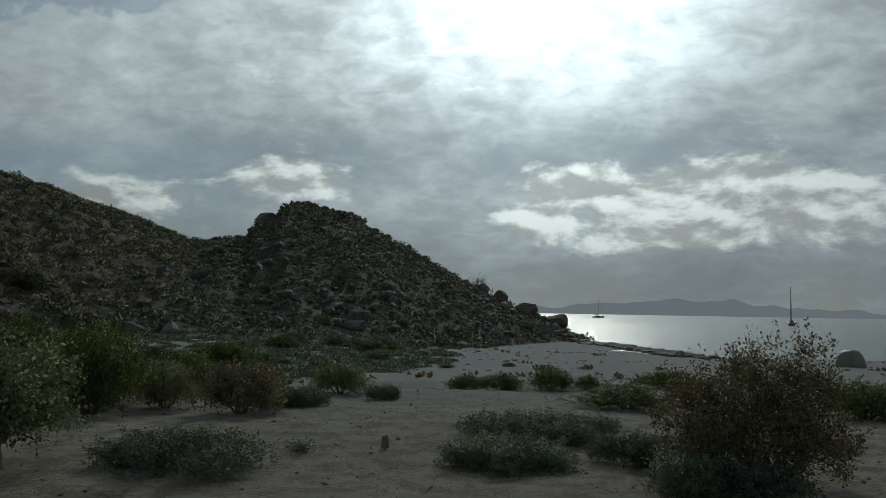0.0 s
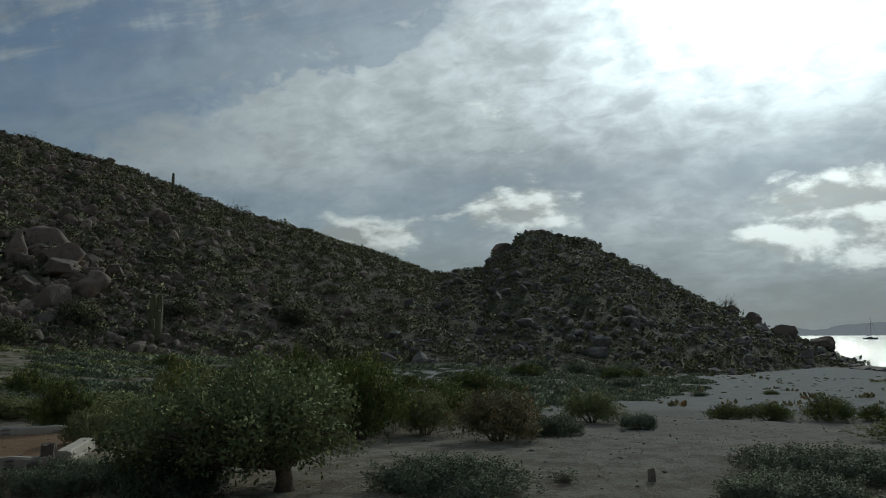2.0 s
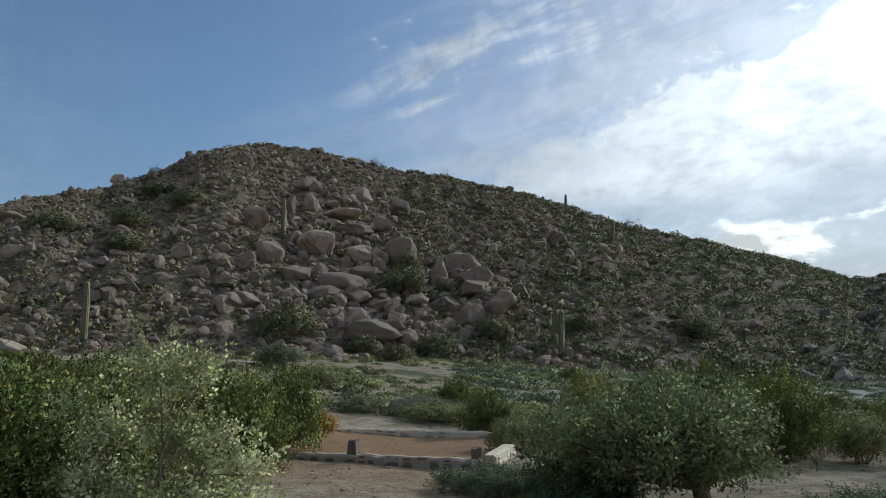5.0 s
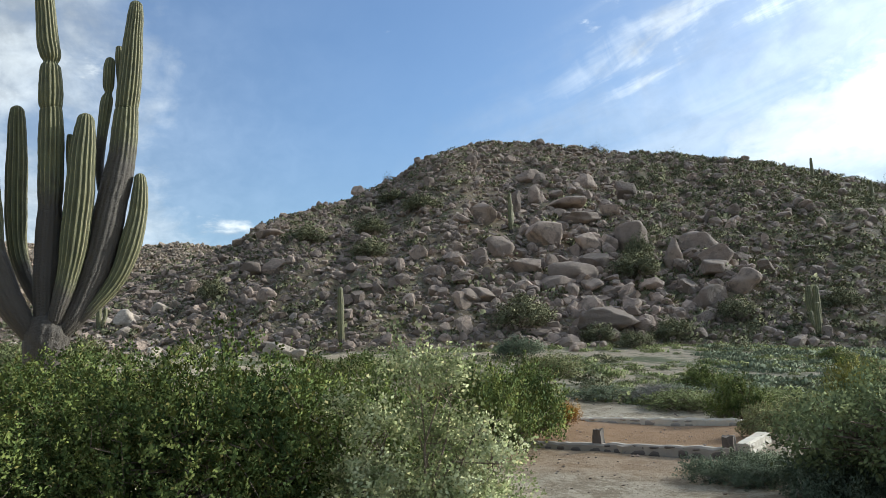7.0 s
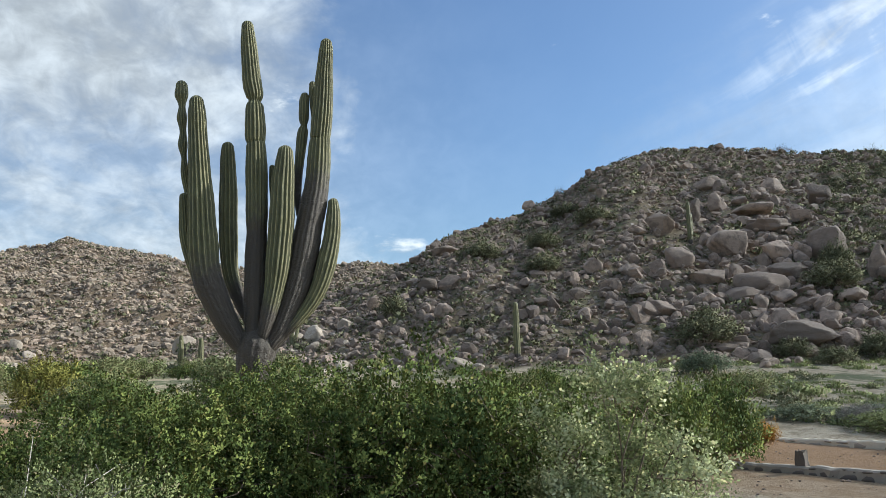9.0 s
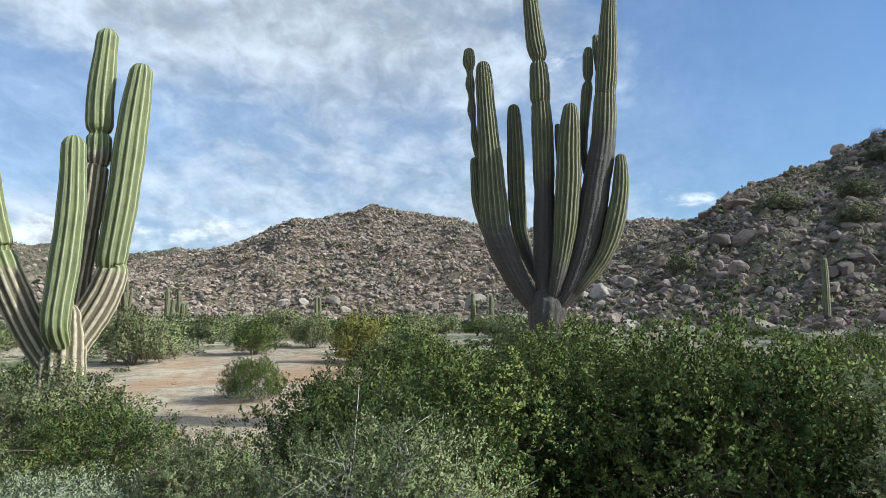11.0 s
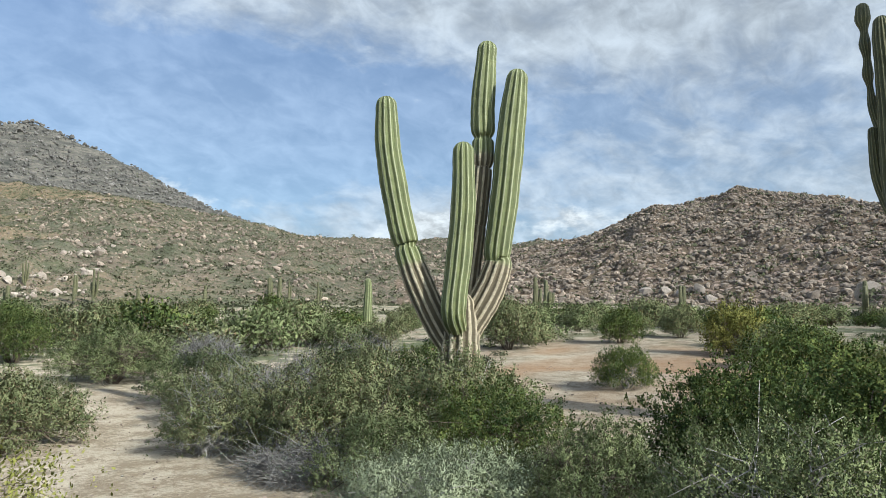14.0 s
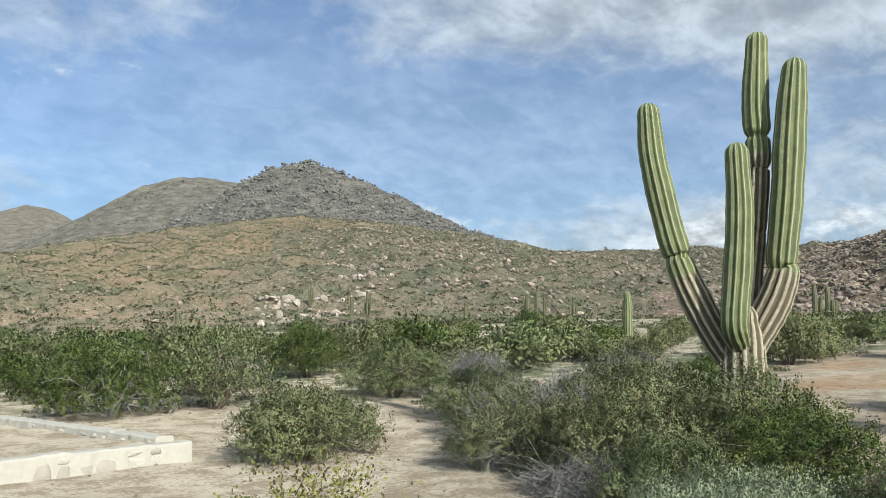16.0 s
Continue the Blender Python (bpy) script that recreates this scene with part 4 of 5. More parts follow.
for k, (x, y, w, h, mat) in enumerate([(-7.1, -5.1, 2.5, 1.22, "olive"), (-6.3, -5.9, 2.2, 1.08, "olive"), (-6.2, -7.2, 1.9, 0.92, "olive"), (-6.7, -4.3, 1.9, 0.95, "dark"), (-7.7, -6.3, 2.3, 1.22, "olive"),
                                       (-8.6, -7.8, 2.5, 1.15, "olive"), (-10.2, -9.2, 2.5, 1.1, "fresh"), (-7.9, -9.6, 2.1, 0.9, "olive"), (-9.8, -7.2, 2.0, 1.15, "dark"), (-5.7, -4.7, 1.6, 0.72, "fresh"), (-9.0, -11.2, 2.2, 0.95, "fresh"), (-5.8, -2.7, 1.5, 0.78, "fresh")]):
    bush("mass_" + mat, x, y, w, h, MASS, leaf_mat=mat, shape=(2.3, 1.15), leaf=0.025, count=56000, tuft=14, shoot=1.0, uneven=0.24, lump=0.17, seed=31 + k % 2, bare=0.10, twig=TWIG if k % 4 == 0 else BARK, group="spreading shrubs", turn=51 * k, slim=0.62)
bush("silver", -5.35, -3.85, 1.75, 0.52, "low silvery grey shrub with fine leaves", leaf_mat="silver", leaf=0.022, count=60000, shoot=1.3, seed=41, slim=0.4, lump=0.24, clumps=44, twig=TWIG)
bush("round", -4.66, -9.9, 2.05, 0.95, "rounded olive green shrub with fine leaves", leaf_mat="olive", leaf=0.03, count=46000, tuft=14, shoot=1.2, seed=42, slim=0.55, low=0.0)
bush("mass_dark", -3.7, -16.2, 2.6, 1.4, MASS, leaf_mat="dark", seed=31, group="spreading shrubs")
bush("big_fresh", -5.85, -16.4, 2.8, 1.8, "tall yellow-green leafy shrub", leaf_mat="fresh", leaf=0.06, count=7000, seed=43)
bush("hedge", -10.5, -21.3, 2.3, 1.6, HEDGE, seed=12, group="dark shrubs")
bush("mass_fresh", -9.6, -15.3, 2.7, 1.2, MASS, leaf_mat="fresh", seed=31, group="spreading shrubs")
bush("mass_olive", -5.3, -10.9, 1.7, 0.85, MASS, leaf_mat="olive", seed=31, group="spreading shrubs")
bush("mass_dark", -15.4, -6.2, 1.5, 0.85, "small dark shrub alone on bare soil", leaf_mat="dark", seed=31)

x, y = bearing(155.5, 5.2)
bush("sprig", x, y, 1.15, 0.86, "leafy yellow-green shrub with upright shoots", leaf_mat="sprig", leaf=0.026, count=4200, seed=44, clumps=12, fill=0.6, lump=0.22)
BARE = "bare grey tangle of leafless desert twigs"
for k, (x, y, w, h) in enumerate([(-13.5, 11.7, 1.5, 0.5), (-12.4, 12.6, 1.2, 0.5), (-7.4, -8.4, 1.9, 0.95), (-8.6, -6.4, 1.6, 1.0), (-5.6, -5.6, 1.5, 0.5), (-7.0, -7.3, 1.8, 1.1), (-11.5, -11, 2.0, 0.9), (-14, -12, 2.2, 1.0), (-13.4, -17, 2.2, 0.9)]):
    bush("bare", x, y, w, h, BARE, name="dry_bush", leaf_mat="grey", shape=(1.8, 0.9), leaf=0.03, count=2600, seed=45, clumps=30, bare=1.0, stems=12, twig=GREY_TWIG, group="dry bushes", turn=80 * k)
for az, d, w, h in [(33.3, 103.5, 4.0, 2.0), (52.4, 114, 4.0, 1.6), (47, 110, 3.4, 1.5), (-1.9, 105, 4.0, 2.2), (68, 111, 2.5, 1.6)]:
    x, y = bearing(az, d)
    bush("ridge", x, y, w * 0.8, h, "bare branching shrub on the skyline ridge", name="dry_bush", leaf_mat="grey", shape=(2.6, 1.6), leaf=0.06, count=160, clumps=10, bare=0.35, stems=6, twig=BARK, uneven=0.3, seed=46, group="ridge shrubs", turn=az * 7)

# ---- shore side ----
def small_tree(x, y, w, h):
    ob = thing("tree", "small dark spreading tree with a short forked trunk", "tree", (x, y, ground(x, y)))
    rng = np.random.default_rng(5)
    trunk, crown = Heap(), Heap()
    trunk.add(*tube([(0, 0, -0.05), (0.01, 0, 0.1), (-0.02, 0.01, 0.2), (0.0, 0, 0.3)], [0.12, 0.085, 0.08, 0.09], 9))
    mid = np.array([-0.38, -0.22, 0])
    clumps = []
    for k in range(34):
        a = 2.39996 * k
        f = math.sqrt((k + 0.5) / 34)
        rad = rng.uniform(0.17, 0.29)
        side = (math.cos(a) * 0.87 + math.sin(a) * 0.5) * f
        top = 0.42 + (1 + 0.22 * side) * (h - 0.42 - rad) * math.sqrt(max(0.02, 1 - (0.95 * f) ** 2)) * rng.uniform(0.68, 1.12)
        clumps.append((*(mid[:2] + np.array([math.cos(a), math.sin(a)]) * f * (w / 2 - rad * 0.6)), max(top, 0.36), rad))
        if f > 0.4:
            clumps.append((*(mid[:2] + np.array([math.cos(a), math.sin(a)]) * f * (w / 2 - rad * 0.6)), max(0.36 + rng.uniform(0, 0.25), top * 0.6), rad))
    for k, (cx, cy, cz, rad) in enumerate(clumps):
        e = np.array([cx, cy, cz])
        m = e * (0.42, 0.42, 0.55) + (0, 0, 0.1) + rng.normal(0, 0.04, 3)
        if k % 3 == 0:
            trunk.add(*tube([(0, 0, 0.24), m, e], [0.05, 0.03, 0.012], 6))
        for _ in range(3):
            g = e + rng.normal(0, 0.5 * rad, 3)
            trunk.add(*tube([m, (m + g) / 2 + rng.normal(0, 0.03, 3), g], [0.014, 0.01, 0.005], 4))
        n = int(40 * (rad / 0.22) ** 2)
        d = rng.normal(size=(n, 3))
        d /= np.linalg.norm(d, axis=1)[:, None]
        d = np.repeat(d, 9, 0)
        off = rng.normal(0, 0.045, d.shape)
        crown.add(*leaves(e + d * rad * np.repeat(rng.uniform(0.45, 1.15, n), 9)[:, None] + off, d * 0.5 + off * 12 + (0, 0, -0.1), 0.046, rng, 0.6, round_by=d + off * 6))
    part("trunk", trunk.mesh("trunk", BARK, True), ob)
    part("crown", crown.mesh("crown", LEAF["tree"]), ob)


small_tree(-4.12, 7.2, 2.4, 1.3)
GREY = "low grey-green mound of shrub on sandy ground"
for k, (x, y, w, h) in enumerate([(-2.43, 7.45, 1.65, 0.31), (1.12, 9.9, 2.0, 0.31), (0.6, 8.2, 1.5, 0.27), (2.0, 8.2, 1.0, 0.3), (-6.3, 6.6, 1.2, 0.3), (-5.0, 6.45, 1.3, 0.40), (2.25, 6.6, 1.2, 0.36),
                                  (-1.28, 15.4, 0.75, 0.28), (-2.66, 13.5, 1.15, 0.32), (-3.4, 13.9, 1.3, 0.3)]):
    bush("mound", x, y, w, h, GREY, leaf_mat="grey", shape=(1.5, 0.42), leaf=0.026, count=34000, tuft=13, shoot=1.2, low=0.0, seed=51 + k % 2, slim=0.5, lump=0.3, clumps=20, group="low grey shrubs", turn=67 * k, twig=TWIG)
bush("tuft", -1.58, 8.5, 0.42, 0.15, "small dark tuft of dry plant", leaf_mat="grey", leaf=0.05, count=400, seed=52, clumps=6, lump=0.4, slim=0.25)
bush("shore", 2.85, 7.4, 1.72, 1.24, "tall brownish shrub with sparse small leaves", leaf_mat="brown", leaf=0.034, count=30000, tuft=13, shoot=2.4, seed=53, clumps=48, lump=0.115, fill=0.7, stems=12, uneven=0.45, low=0.0)
DARK = "dark rounded shrub at the edge of the beach"
for k, (x, y, w, h, mat) in enumerate([(5.3, 19.4, 1.7, 0.45, "dark"), (6.9, 13.1, 1.6, 0.6, "dark"), (3.1, 13.7, 1.9, 0.42, "dark"), (1.2, 18.7, 1.2, 0.4, "dark"), (2.4, 18.8, 1.3, 0.55, "dark"), (0.4, 18.6, 1.0, 0.35, "dark"),
                                       (3.3, 18.9, 0.8, 0.35, "dark"), (-1.7, 33.7, 1.3, 0.25, "grey"), (-0.2, 31.7, 0.8, 0.2, "grey"), (2.5, 34, 0.7, 0.2, "dark"),
                                       (-2.3, 16.3, 1.3, 0.62, "fresh"), (-3.2, 12.1, 1.5, 0.8, "brown"), (-4.6, 12.7, 1.1, 0.7, "olive"), (-6.0, 13.2, 1.9, 1.3, "dark"), (-7.4, 13.6, 1.9, 1.35, "dark"),
                                       (-5.4, 11.8, 1.6, 1.2, "dark"), (-8.4, 11.2, 1.0, 1.05, "yellow"), (-9.0, 12.4, 1.6, 1.0, "olive"), (-10.25, 10.7, 1.1, 0.82, "dark"), (-10.4, 6.4, 1.6, 1.2, "dark"), (-9.6, 5.2, 1.7, 1.25, "dark"),
                                       (-11.5, 7.9, 0.55, 0.42, "orange"), (-11.2, 11.9, 1.8, 0.32, "fresh"), (-13.8, 12.3, 2.0, 0.36, "grey"), (-12.0, 13.3, 2.2, 0.36, "fresh"), (-10.2, 12.4, 1.5, 0.4, "olive"), (-14.6, 11.0, 1.7, 0.34, "grey"), (-12.6, 11.4, 1.9, 0.4, "fresh"), (-14, 13.5, 1.2, 0.8, "dark"), (-8.5, 9.4, 0.9, 0.5, "olive"),
                                       (-24.4, -6.2, 2.3, 1.6, "yellow"), (-30.5, -9.8, 1.7, 1.25, "olive"), (-27.2, -11, 2.1, 1.35, "dark"), (-23.3, -13.5, 2.5, 1.7, "olive"), (-18.5, -3.2, 2.4, 1.3, "dark")]):
    bush("mid_" + mat, x, y, w, h, DARK if k < 10 else "leafy desert shrub standing on the sandy plain", leaf_mat=mat, shape=(1.8, 1.0), leaf=0.044, count=13000, tuft=13, fill=0.7, seed=61 + k % 2, clumps=22, lump=0.2, shoot=1.1, low=0.02, uneven=0.2, group="shrubs on the plain", turn=73 * k)


# ---- boulders of the stony hill, by plan place, half width and height share ----
def block_shape(rng, level, soft=0.78, cuts=13):
    """A rounded granite block of unit half widths, trimmed by joint faces."""
    v, f = ball(level)
    v = np.sign(v) * np.abs(v) ** soft
    for _ in range(cuts):
        w = rng.normal(size=3)
        w /= np.linalg.norm(w)
        v = v - np.maximum(v @ w - rng.uniform(0.50, 0.88), 0)[:, None] * w * 0.97
    wav = rng.normal(0, 2.2, (3, 3))
    v = v * (1 + 0.05 * np.sin(v @ wav[0] * 0.9) + 0.025 * np.sin(v @ wav[1] * 2.1 + 1) + 0.012 * np.sin(v @ wav[2] * 4))[:, None]
    return v / np.abs(v).max(0), f


def boulder(x, y, size, share, label, mat, rng, sink=0.35, name="boulder", group="", lift=0.0):
    """A boulder of half width size and half height size * share."""
    v, f = block_shape(rng, 4)
    ob = new(name, mesh_of(name, v * (size, size * rng.uniform(0.75, 1.0), size * share * 1.15), f, mat, True))
    ob.matrix_basis = pose(x, y, ground(x, y) + size * share * (0.75 - sink) + lift, rng.uniform(-9, 9), rng.uniform(-9, 9), math.degrees(math.atan2(y, x)) + 90 + rng.uniform(-20, 20))
    return tagged(ob, label, "boulder", group)


rng = np.random.default_rng(3)
# plan place, half width, half height
TOR = [(-47.5, 39.3, 1.64, 1.37), (-48.3, 35.9, 1.09, 1.23), (-48.0, 37.7, 0.79, 0.95), (-50.3, 33.6, 1.91, 1.17), (-49.4, 28.7, 1.21, 0.85), (-44.4, 31.5, 2.01, 0.96), (-46.0, 34.5, 1.59, 0.81), (-46.6, 29.3, 1.52, 0.98),
       (-42.9, 39.6, 0.76, 1.25), (-44.6, 43.1, 2.18, 1.15), (-41.1, 41.9, 1.41, 1.08), (-40.2, 40.4, 1.47, 0.78), (-37.1, 39.8, 1.46, 1.08), (-37.2, 37.1, 1.59, 0.89)]
UPPER = [(-56.7, 31.5, 1.33, 1.23), (-58.9, 36.0, 0.77, 1.31), (-60.7, 39.6, 0.98, 1.11), (-66.3, 42.4, 1.48, 0.86), (-63.6, 47.5, 1.49, 1.19), (-59.6, 49.3, 1.3, 1.1), (-57.2, 41.1, 2.23, 0.71), (-60.9, 42.0, 0.97, 0.66), (-50.7, 54.2, 0.83, 0.74),
         (-54.1, 43.0, 1.03, 0.72), (-52.9, 39.0, 2.08, 0.59), (-43.6, 29.7, 1.46, 0.58), (-42.4, 31.7, 0.98, 0.51), (-40.9, 30.4, 1.13, 0.58), (-43.4, 23.6, 1.09, 0.66), (-46.1, 25.8, 0.58, 0.62), (-40.9, 35.7, 1.2, 0.54), (-39.8, 37.5, 0.81, 0.7)]
SHOULDER = [(-102.1, 37.0, 1.63, 0.98), (-97.8, 29.4, 0.65, 0.65), (-90.0, 20.0, 0.76, 0.62), (-93.4, 23.4, 0.79, 0.61), (-87.5, 21.4, 0.84, 0.71), (-75.4, 17.4, 2.02, 0.72), (-82.9, 16.1, 0.94, 0.56), (-58.9, 14.0, 1.12, 0.85), (-59.2, 12.4, 1.01, 0.69), (-58.5, 15.3, 0.47, 0.49),
            (-51.0, 22.8, 0.77, 0.68), (-48.8, 23.1, 1.0, 0.54), (-49.3, 24.8, 1.02, 0.53), (-47.9, 18.3, 0.6, 0.53), (-47.0, 15.8, 0.55, 0.44), (-43.9, 11.5, 0.58, 0.6), (-41.1, 18.1, 0.53, 0.31), (-71.4, 33.2, 0.8, 0.77), (-53.0, 11.0, 0.6, 0.32), (-48.6, 11.9, 0.55, 0.28)]
for x, y, half, tall in TOR + UPPER + SHOULDER:
    back = 1 + 0.45 * half / math.hypot(x, y)
    boulder(x * back, y * back, half * 0.94, 0.94 * tall / half, "large weathered pinkish granite boulder on the hillside", ROCK, rng, group="hillside boulders", lift=(0.12 if math.hypot(x, y) < 85 else -0.35) * tall)
boulder(-38.1, 29.1, 2.1, 0.4, "broad flat granite slab at the hill's foot", ROCK, rng)
boulder(-38.9, 9.5, 0.95, 0.5, "smooth pale flat-topped boulder among low scrub", ROCK_PALE, rng)
for x, y, s, q in [(-73, -7.4, 1.3, 0.6), (-60, 6, 0.8, 0.7), (-58, 3.5, 0.9, 0.9), (-61, 2.2, 0.7, 0.8)]:
    boulder(x, y, s, q, "blocky sunlit granite boulder above the plain", ROCK_PALE, rng, group="hillside boulders")
for x, y, s, q in [(-112.8, -37.7, 0.85, 0.8), (-111.3, -35, 0.75, 1.3), (-112.5, -32.7, 0.8, 1.2), (-113, -41, 1.1, 0.6), (-109, -30, 0.9, 0.7)]:
    boulder(x, y, s, q, "upright pale boulder at the foot of the rubble hill", ROCK_PALE, rng, group="pale boulders")
# the headland's knob, its neighbours and the summit blocks
x, y = bearing(-3.55, 103)
boulder(x, y, 1.4, 0.85, "dark round knob of rock on the headland's shoulder", ROCK, rng, lift=-0.15)
for az, d, s, q, up in [(-5.6, 97, 1.5, 0.6, 0.1), (-7.7, 90, 1.3, 0.6, 0.1), (-2.2, 106, 1.1, 0.6, 0.0), (11.4, 129, 2.2, 0.40, -0.8), (10.9, 129, 2.6, 0.35, -0.2), (8.2, 129, 1.9, 0.45, -0.1), (13.9, 129, 2.0, 0.5, -0.3), (7.2, 129, 1.2, 0.5, 0.0), (4.8, 125, 1.1, 0.5, 0.0)]:
    x, y = bearing(az, d)
    boulder(x, y, s, q, "dark weathered block of rock on the headland's crest", ROCK, rng, group="headland blocks", lift=up)


# ---- loose rock and scrub on the hills ----
def sizes(rng, n, low, high, power=2.2):
    u = rng.random(n)
    return low * (1 - u * (1 - (low / high) ** power)) ** (-1 / power)


def rocky(name, label, k, az, r, n, low, high, level, mat, seed, patchy=0.0):
    rng = np.random.default_rng(seed)
    p = polar_places(rng, n, az, r, on_hill(k))
    if patchy:
        p = p[bumps(p[:, 0] * 0.07, p[:, 1] * 0.07, 3, seed) + rng.normal(0, 0.35, len(p)) > patchy]
    return scatter_rocks(name, label, p, sizes(rng, len(p), low, high), level, mat, rng)


rocky("hill_rubble", "grey-brown granite rubble over the hillside", 2, (38, 96), (42, 125), 20000, 0.13, 0.6, 1, ROCK, 71)
rocky("flank_rubble", "scattered granite rubble on the scrubby flank", 2, (14, 38), (42, 125), 4200, 0.14, 0.8, 1, ROCK, 70, 0.1)
rocky("hill_rocks", "jumbled granite rocks between the boulders", 2, (30, 90), (42, 118), 7500, 0.22, 0.9, 2, ROCK, 72, -0.3)
rocky("headland_rubble", "dark rubble on the headland slope", 1, (-12, 24), (48, 132), 5200, 0.2, 1.0, 1, ROCK_GREY, 73)
rocky("rubble", "sunlit brown rubble covering a far hill", 3, (70, 126), (100, 275), 50000, 0.27, 0.95, 1, ROCK_FAR, 74)
rocky("ridge_rubble", "pale rubble on the low ridge", 4, (112, 156), (125, 400), 10000, 0.4, 1.4, 1, ROCK_FAR, 75, -0.3)
rocky("slope_rubble", "scattered pale stones on the reddish slope", 5, (126, 182), (105, 390), 6000, 0.3, 0.9, 1, ROCK_FAR, 76, 0.1)
def outcrops(name, label, centres, n, spread, low, high, mat, seed):
    rng = np.random.default_rng(seed)
    p = np.concatenate([rng.normal(c, spread, (n, 2)) for c in centres])
    return scatter_rocks(name, label, p, sizes(rng, len(p), low, high), 2, mat, rng)


outcrops("tor_rocks", "tumbled granite blocks packed round the great boulders", [(-48, 37), (-47, 32), (-44, 34), (-41, 40), (-38, 36), (-52, 36), (-57, 38), (-61, 44), (-42, 28), (-46, 25), (-40, 33), (-39, 24)], 70, (2.6, 2.6), 0.3, 0.95, ROCK, 80)
outcrops("pale_outcrop", "pale broken outcrops on the scrubby slope", [(-73.3, -124), (-61.6, -128), (-56.8, -126), (-52, -105), (-62, -112), (-88, -150)], 26, (3.0, 1.6), 0.35, 1.2, ROCK_PALE, 78)
outcrops("pale_stones", "pale stones along the hill's foot", [(-60, -2), (-52, 3), (-47, 8), (-70, -14), (-90, -30)], 34, (4.5, 3.0), 0.2, 0.8, ROCK_PALE, 79)
rocky("crag_rubble", "grey broken rock on the far crag", 6, (136, 166), (330, 525), 15000, 0.6, 2.3, 1, ROCK_GREY, 77, -0.6)


def scrub(name, label, places, rng, low, high, mat, quads=18, flat=0.6, leaf=0.45):
    """Many small domed clumps of foliage in one mesh."""
    heap = Heap()
    z, _ = hills_at(places[:, 0], places[:, 1])
    s = sizes(rng, len(places), low, high, 1.8)
    n = len(places)
    d = rng.normal(size=(n, quads, 3))
    d /= np.linalg.norm(d, axis=2)[..., None]
    d[..., 2] = np.abs(d[..., 2])
    c = np.stack([places[:, 0], places[:, 1], z], -1)[:, None] + d * (s[:, None, None] * rng.uniform(0.35, 1.0, (n, quads, 1))) * (1, 1, flat)
    v, f, b = leaves(c.reshape(-1, 3), d.reshape(-1, 3) * 0.5 + (0, 0, 0.2), np.repeat(s * leaf * 2, quads)[:, None], rng, 0.7, round_by=d.reshape(-1, 3) + (0, 0, 0.2))
    heap.add(v, f, b)
    return tagged(new(name, heap.mesh(name, LEAF[mat])), label, "scrub", kind="stuff")


def wild(name, label, k, az, r, n, low, high, seed, mat="scrub", quads=18, patchy=None, leaf=0.45):
    rng = np.random.default_rng(seed)
    p = polar_places(rng, n, az, r, on_hill(k))
    if patchy is not None:
        p = p[bumps(p[:, 0] * 0.05, p[:, 1] * 0.05, 3, seed) + rng.normal(0, 0.4, len(p)) > patchy]
    scrub(name, label, p, rng, low, high, mat, quads, 0.6, leaf)


wild("hill_scrub", "dull green desert scrub between the rocks", 2, (13, 96), (42, 128), 9500, 0.25, 1.0, 81, quads=34, leaf=0.18)
wild("headland_scrub", "dark scrub on the headland slope", 1, (-12, 26), (46, 134), 9000, 0.25, 1.0, 82, quads=32, leaf=0.18)
wild("north_scrub", "dark olive scrub on the shaded flank of the hill", 2, (13, 50), (44, 128), 7000, 0.3, 1.1, 88, quads=60, leaf=0.14)
wild("rubble_scrub", "scrub between the rubble of the far hill", 3, (70, 126), (100, 275), 9000, 0.3, 0.9, 83, quads=16, leaf=0.32)
wild("ridge_scrub", "green scrub on the low ridge", 4, (112, 156), (120, 400), 42000, 0.28, 0.8, 84, quads=10, leaf=0.3)
wild("slope_scrub", "low scrub dotting the reddish slope", 5, (126, 184), (100, 395), 62000, 0.24, 0.62, 85, quads=9, leaf=0.36)
wild("crag_scrub", "sparse scrub on the far crag", 6, (136, 166), (330, 500), 900, 0.35, 0.6, 86, quads=8)
wild("back_scrub", "sparse scrub on the hill behind", 7, (152, 184), (480, 745), 9000, 0.5, 1.0, 87, quads=7)


# shrubs that stand out between the rocks of the stony hill
for k, (x, y, w, h) in enumerate([(-43.3, 36.2, 4.2, 1.8), (-45.4, 38.4, 2.4, 2.4), (-39.9, 24.5, 4.2, 1.9), (-57.8, 9.2, 2.6, 1.6), (-66.2, 18.7, 4.2, 1.7), (-34.9, 31.8, 3.0, 1.2), (-36.6, 27.6, 2.6, 1.0),
                                       (-62.6, 23.4, 3.0, 1.5), (-35.1, 36.9, 3.0, 1.4), (-28.6, 51.2, 3.4, 1.5), (-32.4, 43.0, 2.6, 1.3), (-32.7, 26.9, 2.2, 0.9), (-80.5, 33.0, 4.0, 1.5), (-64.0, 29.0, 3.6, 1.5), (-55.0, 20.5, 3.0, 1.4)]):
    bush("hill_shrub", x, y, w, h, "dull green shrub growing between granite boulders", leaf_mat="scrub", shape=(1.8, 1.0), leaf=0.07, count=6000, tuft=11, fill=0.7, clumps=24, lump=0.19, shoot=1.1, low=0.0, uneven=0.3, seed=61 + k % 2, group="hillside shrubs", turn=59 * k)


